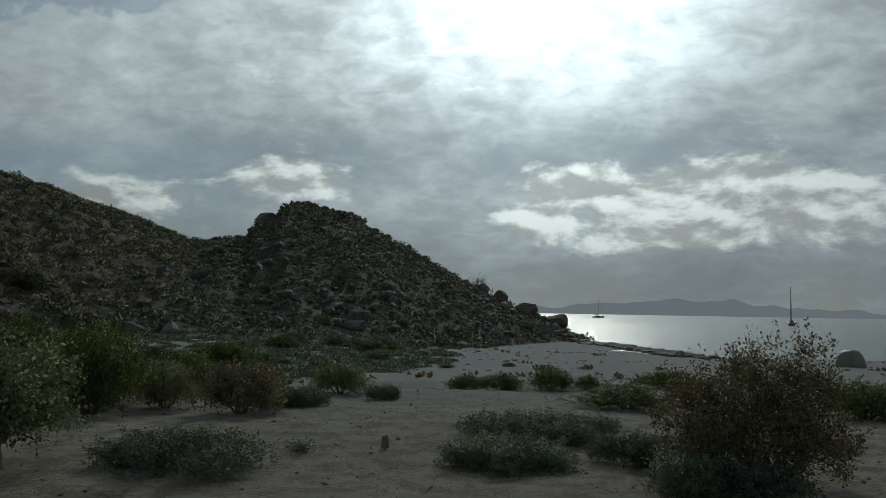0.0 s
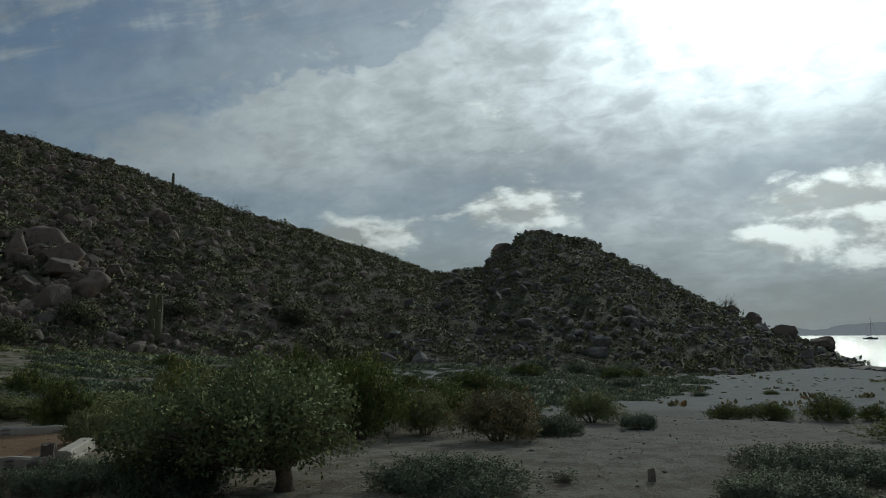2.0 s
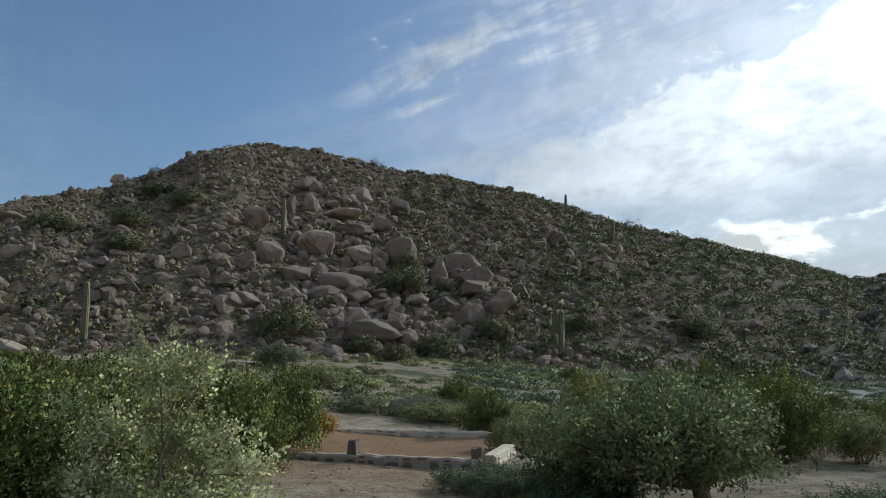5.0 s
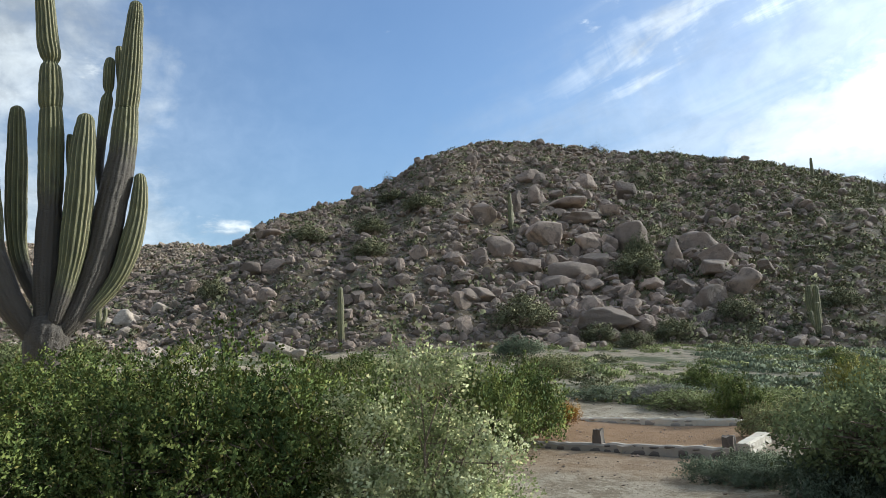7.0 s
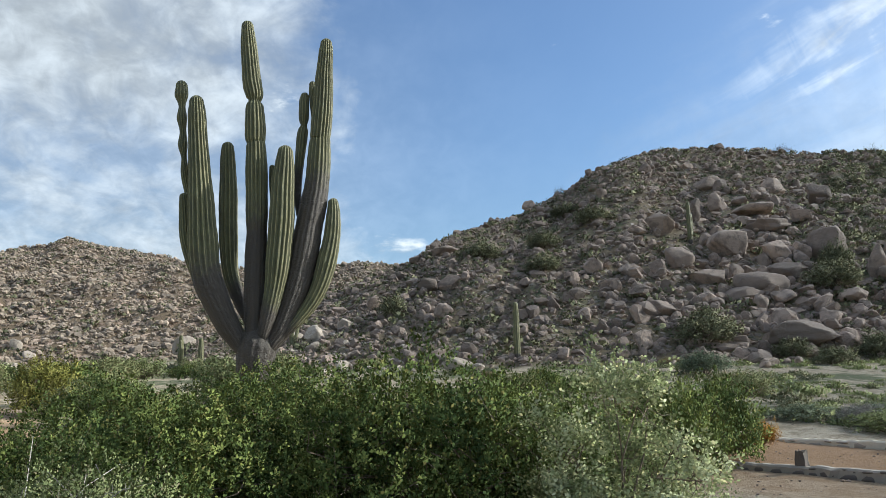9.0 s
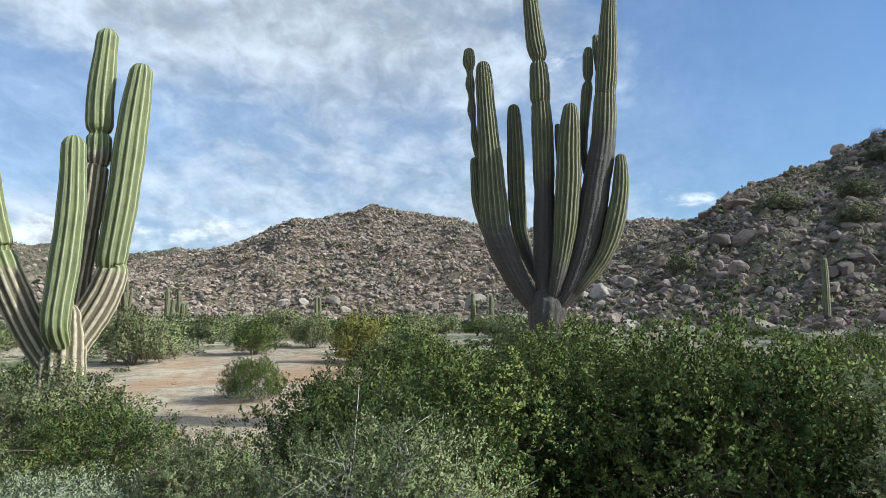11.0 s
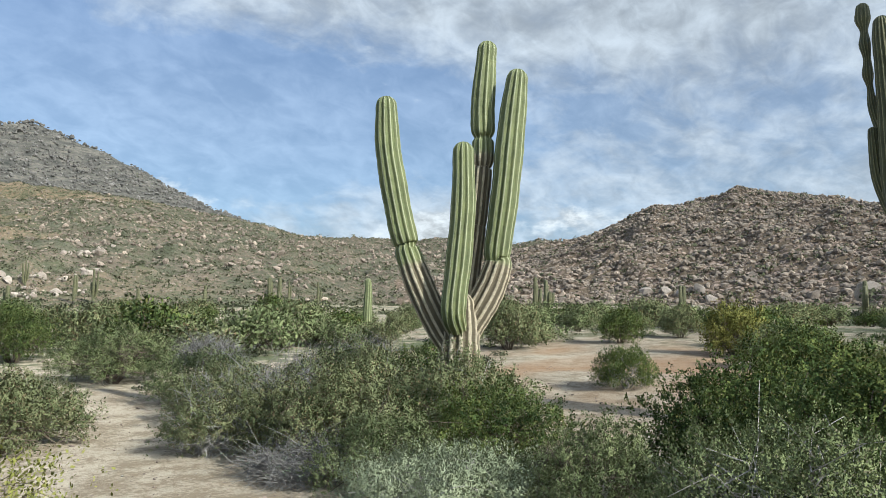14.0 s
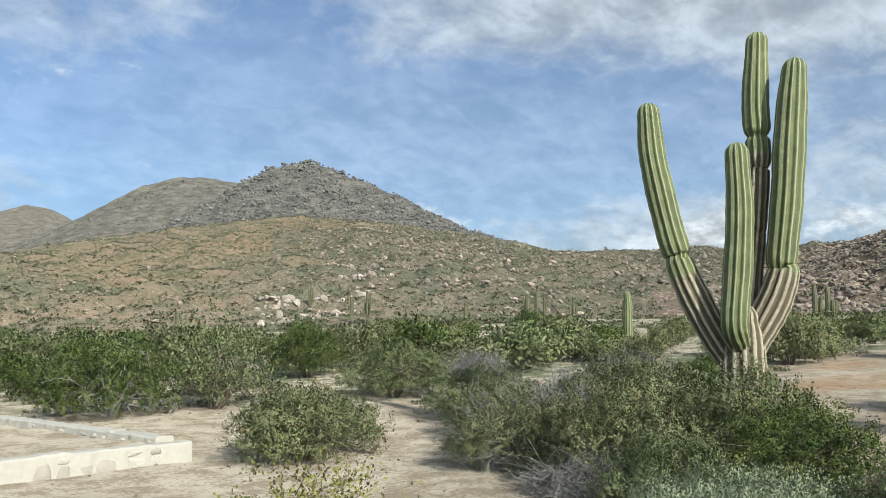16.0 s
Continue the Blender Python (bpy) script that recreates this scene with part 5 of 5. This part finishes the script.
def open_ground(p):
    """The bare clearing, the sandy lane and the plots stay free."""
    x, y = p[:, 0], p[:, 1]
    u, v = (x + 20) * 0.88 + (y + 8) * 0.47, -(x + 20) * 0.47 + (y + 8) * 0.88
    clear = (u / 9.5) ** 2 + (v / 3.6) ** 2 > 1
    t = np.clip(((x + 4.5) * -7.5 + (y + 8) * -14) / (7.5 ** 2 + 14 ** 2), 0, 1)
    lane = np.hypot(x + 4.5 + 7.5 * t, y + 8 + 14 * t) > 1.5
    plot = ~((x > -14.5) & (x < -7) & (y > 5.5) & (y < 11)) & ~((x > -4.5) & (y < -8) & (y > -18))
    return clear & lane & plot


def plain_scrub():
    rng = np.random.default_rng(91)
    p = polar_places(rng, 8000, (38, 178), (14, 125), lambda q: (hills_at(q[:, 0], q[:, 1])[1] == 0) & open_ground(q))
    p = p[bumps(p[:, 0] * 0.12, p[:, 1] * 0.12, 3, 8) + rng.normal(0, 0.3, len(p)) > -0.1]
    near = np.hypot(p[:, 0], p[:, 1]) < 48
    scrub("plain_scrub", "grey-green low scrub over the plain", p[~near], rng, 0.25, 1.0, "scrub", 40, 0.55, 0.19)
    scrub("low_scrub", "low mats of grey-green scrub on sandy ground", p[near], rng, 0.22, 0.8, "scrub", 220, 0.45, 0.075)
    p = polar_places(rng, 2600, (0, 46), (17, 62), lambda q: (hills_at(q[:, 0], q[:, 1])[1] == 0) & (q[:, 0] < 0.25 * q[:, 1] - 9))
    scrub("shore_scrub", "low mats of grey scrub on pale sand", p, rng, 0.3, 0.95, "grey", 150, 0.2, 0.09)
    p = polar_places(rng, 1300, (24, 74), (16, 47), lambda q: (hills_at(q[:, 0], q[:, 1])[1] == 0) & open_ground(q))
    p = p[bumps(p[:, 0] * 0.15, p[:, 1] * 0.15, 3, 18) + rng.normal(0, 0.25, len(p)) > -0.25]
    scrub("flat_scrub", "low green mats of plants on the sandy flat", p, rng, 0.22, 0.75, "fresh", 110, 0.3, 0.10)
    # shrubs that stand apart, copied from the near kinds
    kinds = ["mid_dark", "mid_fresh", "mid_olive", "mid_olive", "mid_fresh", "mid_olive"]
    plain_form = dict(shape=(1.8, 1.0), leaf=0.08, count=3600, clumps=22, lump=0.2, shoot=0.9, low=0.0, uneven=0.2, tuft=9, fill=0.75)
    q = polar_places(rng, 300, (88, 178), (16, 52), lambda v: (hills_at(v[:, 0], v[:, 1])[1] == 0) & open_ground(v))
    for k, (x, y) in enumerate(q[:160]):
        w = rng.uniform(1.2, 2.8)
        mat = kinds[k % 6]
        far = math.hypot(x, y) > 23
        bush(mat.replace("mid", "far") if far else mat, x, y, w, w * rng.uniform(0.38, 0.6), "leafy desert shrub standing on the sandy plain", leaf_mat=mat[4:], seed=61 + k % 2, group="shrubs on the plain", turn=rng.uniform(0, 360), **(plain_form if far else {}))
    q = polar_places(rng, 240, (4, 88), (15, 48), lambda v: (hills_at(v[:, 0], v[:, 1])[1] == 0) & open_ground(v) & (v[:, 0] < 0.08 * v[:, 1] - 5.5))
    for k, (x, y) in enumerate(q[:46]):
        w = rng.uniform(0.9, 2.4)
        bush(("mid_dark", "mid_olive", "mid_grey", "mid_dark", "mid_brown")[k % 5], x, y, w, w * rng.uniform(0.25, 0.42), "dark desert shrub on the sandy flat", leaf_mat="dark", seed=61 + k % 2, leaf=0.044, count=13000, tuft=13, fill=0.7, shape=(1.8, 1.0), clumps=22, lump=0.2, shoot=1.1, low=0.02, uneven=0.2, group="shrubs on the flat", turn=rng.uniform(0, 360))


plain_scrub()


# ---- columnar cacti over the plain ----
def far_cactus(x, y, height, arms, seed, width=0.16):
    rng = np.random.default_rng(seed)
    ob = thing("columnar_cactus", "tall green columnar cactus standing among desert scrub", "cactus", (x, y, ground(x, y)), group="columnar cacti")
    r = width * rng.uniform(0.9, 1.15)
    cactus_stem("trunk", [(0, 0, -0.15, r), (0.02, 0, height * 0.35, r * 1.1), (0.0, 0.03, height * 0.7, r), (0.02, 0.02, height - r, r * 0.8)], ob, 10, 0.12, 5, per=4, mat=CACTUS if seed == 207 else CACTUS_DARK)
    for k in range(arms):
        a = rng.uniform(0, 6.283)
        s, z0, z1 = rng.uniform(0.3, 0.6), height * rng.uniform(0.05, 0.3), height * rng.uniform(0.55, 1.0)
        c = np.array([math.cos(a), math.sin(a)])
        cactus_stem("arm", [(*(c * 0.05), z0, r * 0.7), (*(c * s * 0.7), z0 + 0.12 * height, r * 0.85), (*(c * s), z0 + 0.3 * height, r * 0.9), (*(c * s * 1.1), z1, r * 0.7)], ob, 9, 0, 5, per=4, mat=CACTUS_DARK)


for k, (x, y, height, arms) in enumerate([(-42, 13.8, 3.2, 0), (-31.6, 39.8, 2.4, 2), (-30.7, 38.6, 2.0, 1), (-54.9, 33.1, 3.4, 1), (-61, 78.4, 2.4, 0), (-52.6, 76.5, 2.2, 0), (-36.1, -39.3, 2.8, 1), (-27.5, -23.4, 2.6, 0), (-50.5, -64.4, 2.2, 0),
                                           (-56.4, -94.3, 4.6, 4), (-54.5, -95.5, 3.8, 3), (-48.5, -25.7, 3.1, 1), (-46.8, -24, 2.8, 2), (-64.8, -38.3, 4.2, 4), (-66.5, -42, 3.8, 3), (-76.6, -46, 4.2, 2), (-56.5, -4.6, 2.0, 0), (-49.4, -53.8, 2.5, 1)]):
    far_cactus(x, y, height, arms, 200 + k, 0.19 if k == 7 else 0.16)
for k, (x, y, height, arms) in enumerate([(-57.1, -6.0, 2.4, 1), (-58.4, 1.7, 2.4, 2), (-62.4, -123.5, 4.4, 3), (-51.5, -65.6, 2.6, 0), (-72.2, -69.5, 3.4, 1), (-85, -88, 3.6, 1), (-40, -60, 2.4, 0), (-30, -62, 2.6, 1), (-22, -70, 2.6, 0), (-64, -20, 2.8, 2), (-47, -40, 2.3, 0)]):
    far_cactus(x, y, height, arms, 240 + k)


# ---- low stone-edged plots ----
LIME = plain("limewashed_stone", (0.48, 0.44, 0.37), 0.9, 0.45, 7)
STONE = plain("grey_kerb_stone", (0.34, 0.30, 0.25), 0.9, 0.4, 9)
PALE_STONE = material("pale_wall_stone", rock_stuff((0.62, 0.56, 0.46), (0.38, 0.33, 0.26), (0.47, 0.41, 0.33)))
DARKSTONE = plain("dark_post_stone", (0.12, 0.10, 0.085), 0.9, 0.3, 12)


MORTAR = plain("pale_mortar", (0.60, 0.54, 0.43), 0.95, 0.35, 14)


def masonry_wall(name, label, start, end, high, wide, rng, mat, stone_mat, step=1.0):
    """A low wall: a mortared core with a flat pale top and rough stones set in both faces."""
    a, b = Vector(start), Vector(end)
    run = (b - a).length
    ob = thing(name, label, "low wall", (a.x, a.y, ground(*((a + b) / 2)) - 0.05), math.degrees(math.atan2(b.y - a.y, b.x - a.x)))
    n = int(run / 0.1) + 2
    v, f = [], []
    for q, x in enumerate(np.linspace(0, run, n)):
        h, e = high + rng.normal(0, 0.006), rng.normal(0, 0.008, 4)
        ring = [(-wide / 2 - 0.02 + e[0], -0.1), (-wide / 2 + e[1], h - 0.02), (-wide / 2 + 0.03, h), (wide / 2 - 0.03, h + 0.004), (wide / 2 + e[2], h - 0.02), (wide / 2 + 0.02 + e[3], -0.1)]
        v += [(x, y, z) for y, z in ring]
        if q:
            o = 6 * q
            f += [(o - 6 + k, o - 5 + k, o + 1 + k, o + k) for k in range(5)] + [(o - 1, o - 6, o, o + 5)]
    f += [(0, 1, 4, 5), (1, 2, 3, 4), (6 * n - 1, 6 * n - 2, 6 * n - 5, 6 * n - 6), (6 * n - 2, 6 * n - 3, 6 * n - 4, 6 * n - 5)]
    part("mortar_core", mesh_of("mortar_core", v, f, mat), ob)
    kinds = []
    for k in range(6):
        bv, bf = block_shape(np.random.default_rng(940 + k), 2, 0.6, 5)
        kinds.append(mesh_of("stone", bv, bf, stone_mat, True))
    for side in (-1, 1):
        x = 0.06
        while x < run - 0.08:
            w = step * rng.uniform(0.16, 0.34)
            tall = rng.uniform(0.55, 0.82) * high
            st = part("stone", kinds[rng.integers(6)], ob)
            st.matrix_basis = pose(x + w / 2, side * (wide / 2 - 0.035), tall * 0.5 - 0.02, rng.uniform(-4, 4), rng.uniform(-7, 7), rng.uniform(-4, 4)) @ Matrix.Diagonal((w / 2, 0.062, tall / 2 + 0.01, 1))
            if tall < 0.66 * high:
                st = part("stone", kinds[rng.integers(6)], ob)
                st.matrix_basis = pose(x + w / 2, side * (wide / 2 - 0.03), tall + 0.025, 0, rng.uniform(-10, 10), 0) @ Matrix.Diagonal((w * 0.4, 0.05, high * 0.14, 1))
            x += w + rng.uniform(0.0, 0.035)
    return ob


rng = np.random.default_rng(17)
P, U, V = Vector((-7.6, 7.75)), Vector((-0.86, -0.51)), Vector((-0.51, 0.86))
masonry_wall("front_kerb", "low dark stone kerb with a pale top edge", P, P + U * 5.2, 0.13, 0.17, rng, STONE, DARKSTONE, 0.8)
masonry_wall("side_kerb", "short row of whitewashed kerb stones", P - U * 0.1 + V * 0.14, P - U * 0.1 + V * 1.5, 0.19, 0.18, rng, LIME, LIME, 0.9)
masonry_wall("back_kerb", "low pale kerb behind a levelled plot", P + U * 0.3 + V * 3.3, P + U * 5.0 + V * 3.3, 0.14, 0.16, rng, MORTAR, STONE, 0.9)
Q = Vector((-3.3, -10.75))
masonry_wall("plot_wall", "low whitewashed stone retaining wall of a plot", Q - Vector((0.12, 0.02)), Q + Vector((6.5, 0.95)), 0.30, 0.28, rng, MORTAR, PALE_STONE)
masonry_wall("plot_wall", "low whitewashed side wall of a plot", Q + Vector((0.14, -0.16)), Q + Vector((1.45, -5.0)), 0.285, 0.26, rng, MORTAR, PALE_STONE)


def plot_fill():
    """The soil held by the two plot walls."""
    n = 30
    a, b = np.meshgrid(np.linspace(0.03, 1, n), np.linspace(0.03, 1, n), indexing="ij")
    x = Q.x + a * 6.5 + b * 1.35
    y = Q.y + a * 0.95 - b * 4.8
    z = 0.2 + 0.02 * bumps(x * 1.5, y * 1.5, 3, 6) + ground(Q.x, Q.y)
    i, j = np.meshgrid(np.arange(n - 1), np.arange(n - 1), indexing="ij")
    f = np.stack([i * n + j, i * n + j + 1, (i + 1) * n + j + 1, (i + 1) * n + j], -1).reshape(-1, 4)
    tagged(new("plot_soil", mesh_of("plot_soil", np.stack([x, y, z], -1).reshape(-1, 3), f, GROUND, True)), "levelled dry soil inside the walled plot", "soil", kind="structure")


plot_fill()


def post(x, y, w, h, label, mat, name="stone_post"):
    bm = bmesh.new()
    bmesh.ops.create_cube(bm, size=1.0)
    bmesh.ops.subdivide_edges(bm, edges=bm.edges[:], cuts=2, use_grid_fill=True)
    rng = np.random.default_rng(int(abs(x) * 100))
    for v in bm.verts:
        v.co += Vector(rng.normal(0, 0.05, 3))
        v.co.x *= 1 - 0.2 * (v.co.z + 0.5)
    bmesh.ops.scale(bm, vec=(w, w * 0.8, h), verts=bm.verts)
    me = bpy.data.meshes.new(name)
    bm.to_mesh(me)
    bm.free()
    me.materials.append(mat)
    ob = new(name, me)
    ob.matrix_basis = pose(x, y, ground(x, y) + h / 2 - 0.04, 0, 0, 31)
    tagged(ob, label, "post")


post(-7.62, 7.74, 0.16, 0.32, "short dark stone post at the kerb's corner", DARKSTONE)
post(-9.15, 6.84, 0.15, 0.32, "short dark stone post in the kerb", DARKSTONE)
post(-0.71, 8.95, 0.07, 0.17, "small grey wooden stump in the sand", plain("weathered_wood", (0.22, 0.19, 0.15), 0.9, 0.4, 30), "stump")
post(-10.3, 24.5, 0.16, 0.32, "short dark stump on the flat", DARKSTONE, "stump")


# ---- tent, boats and the far shore ----
def build_tent(x, y):
    ob = thing("tent", "small green dome tent on the beach", "tent", (x, y, ground(x, y) - 0.03), 25, size=0.62)
    cloth = plain("tent_cloth", (0.16, 0.19, 0.14), 0.6, 0.15, 3)
    a, b = np.meshgrid(np.linspace(0, np.pi, 25), np.linspace(-1, 1, 17), indexing="ij")
    sh = np.sqrt(np.maximum(0, 1 - np.abs(b) ** 3.2))
    X, Y, Z = np.cos(a) * (0.45 + 0.5 * sh), b * 1.15, np.sin(a) ** 0.85 * 1.6 * np.maximum(sh, 0.02)
    n, m = a.shape
    i, j = np.meshgrid(np.arange(n - 1), np.arange(m - 1), indexing="ij")
    f = np.stack([i * m + j, (i + 1) * m + j, (i + 1) * m + j + 1, i * m + j + 1], -1).reshape(-1, 4)
    canopy = part("canopy", mesh_of("canopy", np.stack([X, Y, Z], -1).reshape(-1, 3), f, cloth, True), ob)
    pole = plain("tent_pole", (0.05, 0.05, 0.05), 0.4)
    for s in (-0.55, 0.55):
        t = np.linspace(0, np.pi, 15)
        q = math.sqrt(1 - abs(s) ** 3.2)
        part("pole", mesh_of("pole", *tube(np.stack([np.cos(t) * (0.46 + 0.51 * q), np.full(15, s * 1.15), np.sin(t) ** 0.85 * 1.62 * q + 0.01], -1), np.full(15, 0.012)), pole), ob)
    t = np.linspace(0, np.pi, 13)
    v = np.concatenate([[(0, -1.02, 0.0)], np.stack([np.cos(t) * 0.42, -1.03 + 0.22 * np.sin(t), np.sin(t) * 0.75], -1)])
    f = [(0, k, k + 1) for k in range(1, 13)]
    part("door_flap", mesh_of("door_flap", v, f, plain("door_cloth", (0.22, 0.25, 0.20), 0.6)), canopy, "paler cloth door flap")


build_tent(22.2, 43.5)
HULL = plain("boat_hull", (0.30, 0.31, 0.32), 0.35, 0.1)
SPAR = plain("boat_spar", (0.20, 0.20, 0.21), 0.4, 0.1)


def sailboat(az, d, turn, length, mast, label):
    x, y = bearing(az, d)
    ob = thing("sailboat", label, "boat", (x, y, SEA), turn, "anchored boats")
    t = np.linspace(0, 1, 15)
    half = length * 0.15 * np.sqrt(np.maximum(0, np.sin(np.pi * np.clip(t * 0.86 + 0.14, 0, 1)))) * (1 - t ** 4)
    X = (t - 0.45) * length
    rows = []
    for z, k in ((-0.35, 0.35), (0.0, 0.8), (0.5, 0.97), (0.95, 1.0)):
        rows.append((X * (0.93 + 0.05 * k), half * k, np.full(15, z) + (0.28 * t ** 2 if z > 0.4 else 0)))
    v = [(a, s * b, c) for s in (1, -1) for r in rows for a, b, c in zip(*r)]
    f = [(s * 60 + k * 15 + j, s * 60 + k * 15 + j + 1, s * 60 + (k + 1) * 15 + j + 1, s * 60 + (k + 1) * 15 + j) for s in (0, 1) for k in range(3) for j in range(14)]
    f += [(45 + j, 46 + j, 106 + j, 105 + j) for j in range(14)] + [(0, 15, 75, 60), (15, 30, 90, 75), (30, 45, 105, 90)]
    part("hull", mesh_of("hull", v, f, HULL, True), ob)
    bm = bmesh.new()
    bmesh.ops.create_cube(bm, size=1.0)
    bmesh.ops.scale(bm, vec=(length * 0.34, length * 0.16, 0.55), verts=bm.verts)
    bmesh.ops.bevel(bm, geom=bm.edges[:], offset=0.14, segments=2, affect="EDGES")
    bmesh.ops.translate(bm, vec=(-0.03 * length, 0, 1.2), verts=bm.verts)
    me = bpy.data.meshes.new("cabin")
    bm.to_mesh(me)
    bm.free()
    me.materials.append(HULL)
    part("cabin", me, ob)
    mast_part = part("mast", mesh_of("mast", *tube([(0.08 * length, 0, 0.9), (0.08 * length, 0, mast * 0.6), (0.08 * length, 0, mast)], [0.13, 0.12, 0.09], 8), SPAR), ob)
    boom = part("boom", mesh_of("boom", *tube([(0.07 * length, 0, 2.0), (-0.32 * length, 0, 2.1)], [0.07, 0.06], 6), SPAR), ob)
    part("furled_sail", mesh_of("furled_sail", *tube([(0.06 * length, 0, 2.2), (-0.1 * length, 0, 2.28), (-0.3 * length, 0, 2.22)], [0.16, 0.19, 0.08], 8), plain("sail_cloth", (0.16, 0.19, 0.25), 0.8)), boom)
    for e in (0.53, -0.44):
        part("stay", mesh_of("stay", *tube([(0.08 * length, 0, mast * 0.98), (e * length, 0, 1.1)], [0.05 if e > 0 else 0.03, 0.05 if e > 0 else 0.03], 4), SPAR), mast_part)


sailboat(-10.65, 560, 20, 9.5, 14.2, "distant sailing boat at anchor with bare mast")
sailboat(-23.6, 290, 70, 9.0, 13.2, "dark-hulled sailing boat at anchor with furled sails")


def far_shore():
    """Mountains across the bay, their haze put in as an even glow."""
    az = np.arange(12, -118, -0.25)
    el = np.interp(-az, [-12, 7.5, 10.6, 13, 16.1, 18, 19.9, 21.7, 23.5, 26.2, 29, 34, 45, 60, 118], [0.2, 0.40, 0.75, 0.87, 1.12, 0.93, 1.12, 0.8, 0.62, 0.58, 0.35, 0.6, 0.9, 0.5, 0.2]) + 0.13 * bumps(az * 0.8, az * 0, 5, 3)
    v, f = [], []
    for k, (a, e) in enumerate(zip(az, el)):
        v += [(*bearing(a, 3900), SEA - 2), (*bearing(a, 3950), SEA + 12), (*bearing(a, 4300), 4300 * math.tan(radians(max(e, 0.06)))), (*bearing(a, 4600), SEA - 2)]
        if k:
            o = 4 * k
            f += [(o - 4 + j, o - 3 + j, o + 1 + j, o + j) for j in range(3)]

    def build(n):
        # air haze and daylight are painted in as emission, not lit by the sun
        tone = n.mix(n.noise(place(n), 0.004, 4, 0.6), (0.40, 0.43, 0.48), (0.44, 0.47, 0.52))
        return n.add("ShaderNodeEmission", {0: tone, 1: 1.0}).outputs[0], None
    tagged(new("backdrop", mesh_of("backdrop", v, f, material("glowing_haze_mountains", build), True)), "hazy blue mountains across the bay", "mountains", kind="structure")


far_shore()


# ---- shoreline reef and litter on the sand ----
def small_litter():
    rng = np.random.default_rng(33)
    t = rng.random(420)
    p = np.stack([np.interp(t, [0, 0.35, 1], [10.5, 13.8, 17.5]), np.interp(t, [0, 0.35, 1], [86, 76, 53])], -1) + rng.normal(0, 0.8, (420, 2))
    heap = Heap()
    for x, y in p:
        v, f = ROCKS[1][rng.integers(14)]
        s = rng.uniform(0.15, 0.55)
        heap.add(turned(v, rng) * (s * 1.5, s * 1.5, s * 0.7) + (x, y, max(ground(x, y), SEA) + 0.03), f)
    tagged(new("reef_rocks", heap.mesh("reef_rocks", DARKSTONE)), "dark wet reef rocks along the water's edge", "rocks", kind="stuff")
    p = polar_places(rng, 900, (-34, 12), (19, 62), lambda q: (shore(q[:, 0], q[:, 1]) > 1.5) & (hills_at(q[:, 0], q[:, 1])[1] == 0))
    p = p[bumps(p[:, 0] * 0.2, p[:, 1] * 0.5, 3, 4) + rng.normal(0, 0.2, len(p)) > 0.1]
    scrub("beach_wrack", "dark dry weed and plant debris strewn on the beach", p, rng, 0.08, 0.35, "brown", 16, 0.22, 0.35)
    for name, label, n, low, high, mat, r, keep in (("pebbles", "small brown stones strewn on the sand", 13000, 0.009, 0.05, ROCK, (3, 22), None), ("shell_bits", "white shell and stone chips on the sand", 500, 0.008, 0.028, LIME, (4, 18), None)):
        p = polar_places(rng, n, (-36, 176), r)
        s = sizes(rng, n, low, high)
        z = plain_at(p[:, 0], p[:, 1])
        heap = Heap()
        for (x, y), h, q in zip(p, z, s):
            v, f = ROCKS[1][rng.integers(14)]
            heap.add(turned(v, rng) * q * (1, 1, 0.7) + (x, y, h + q * 0.2), f)
        tagged(new(name, heap.mesh(name, mat)), label, "stones", kind="stuff")


small_litter()
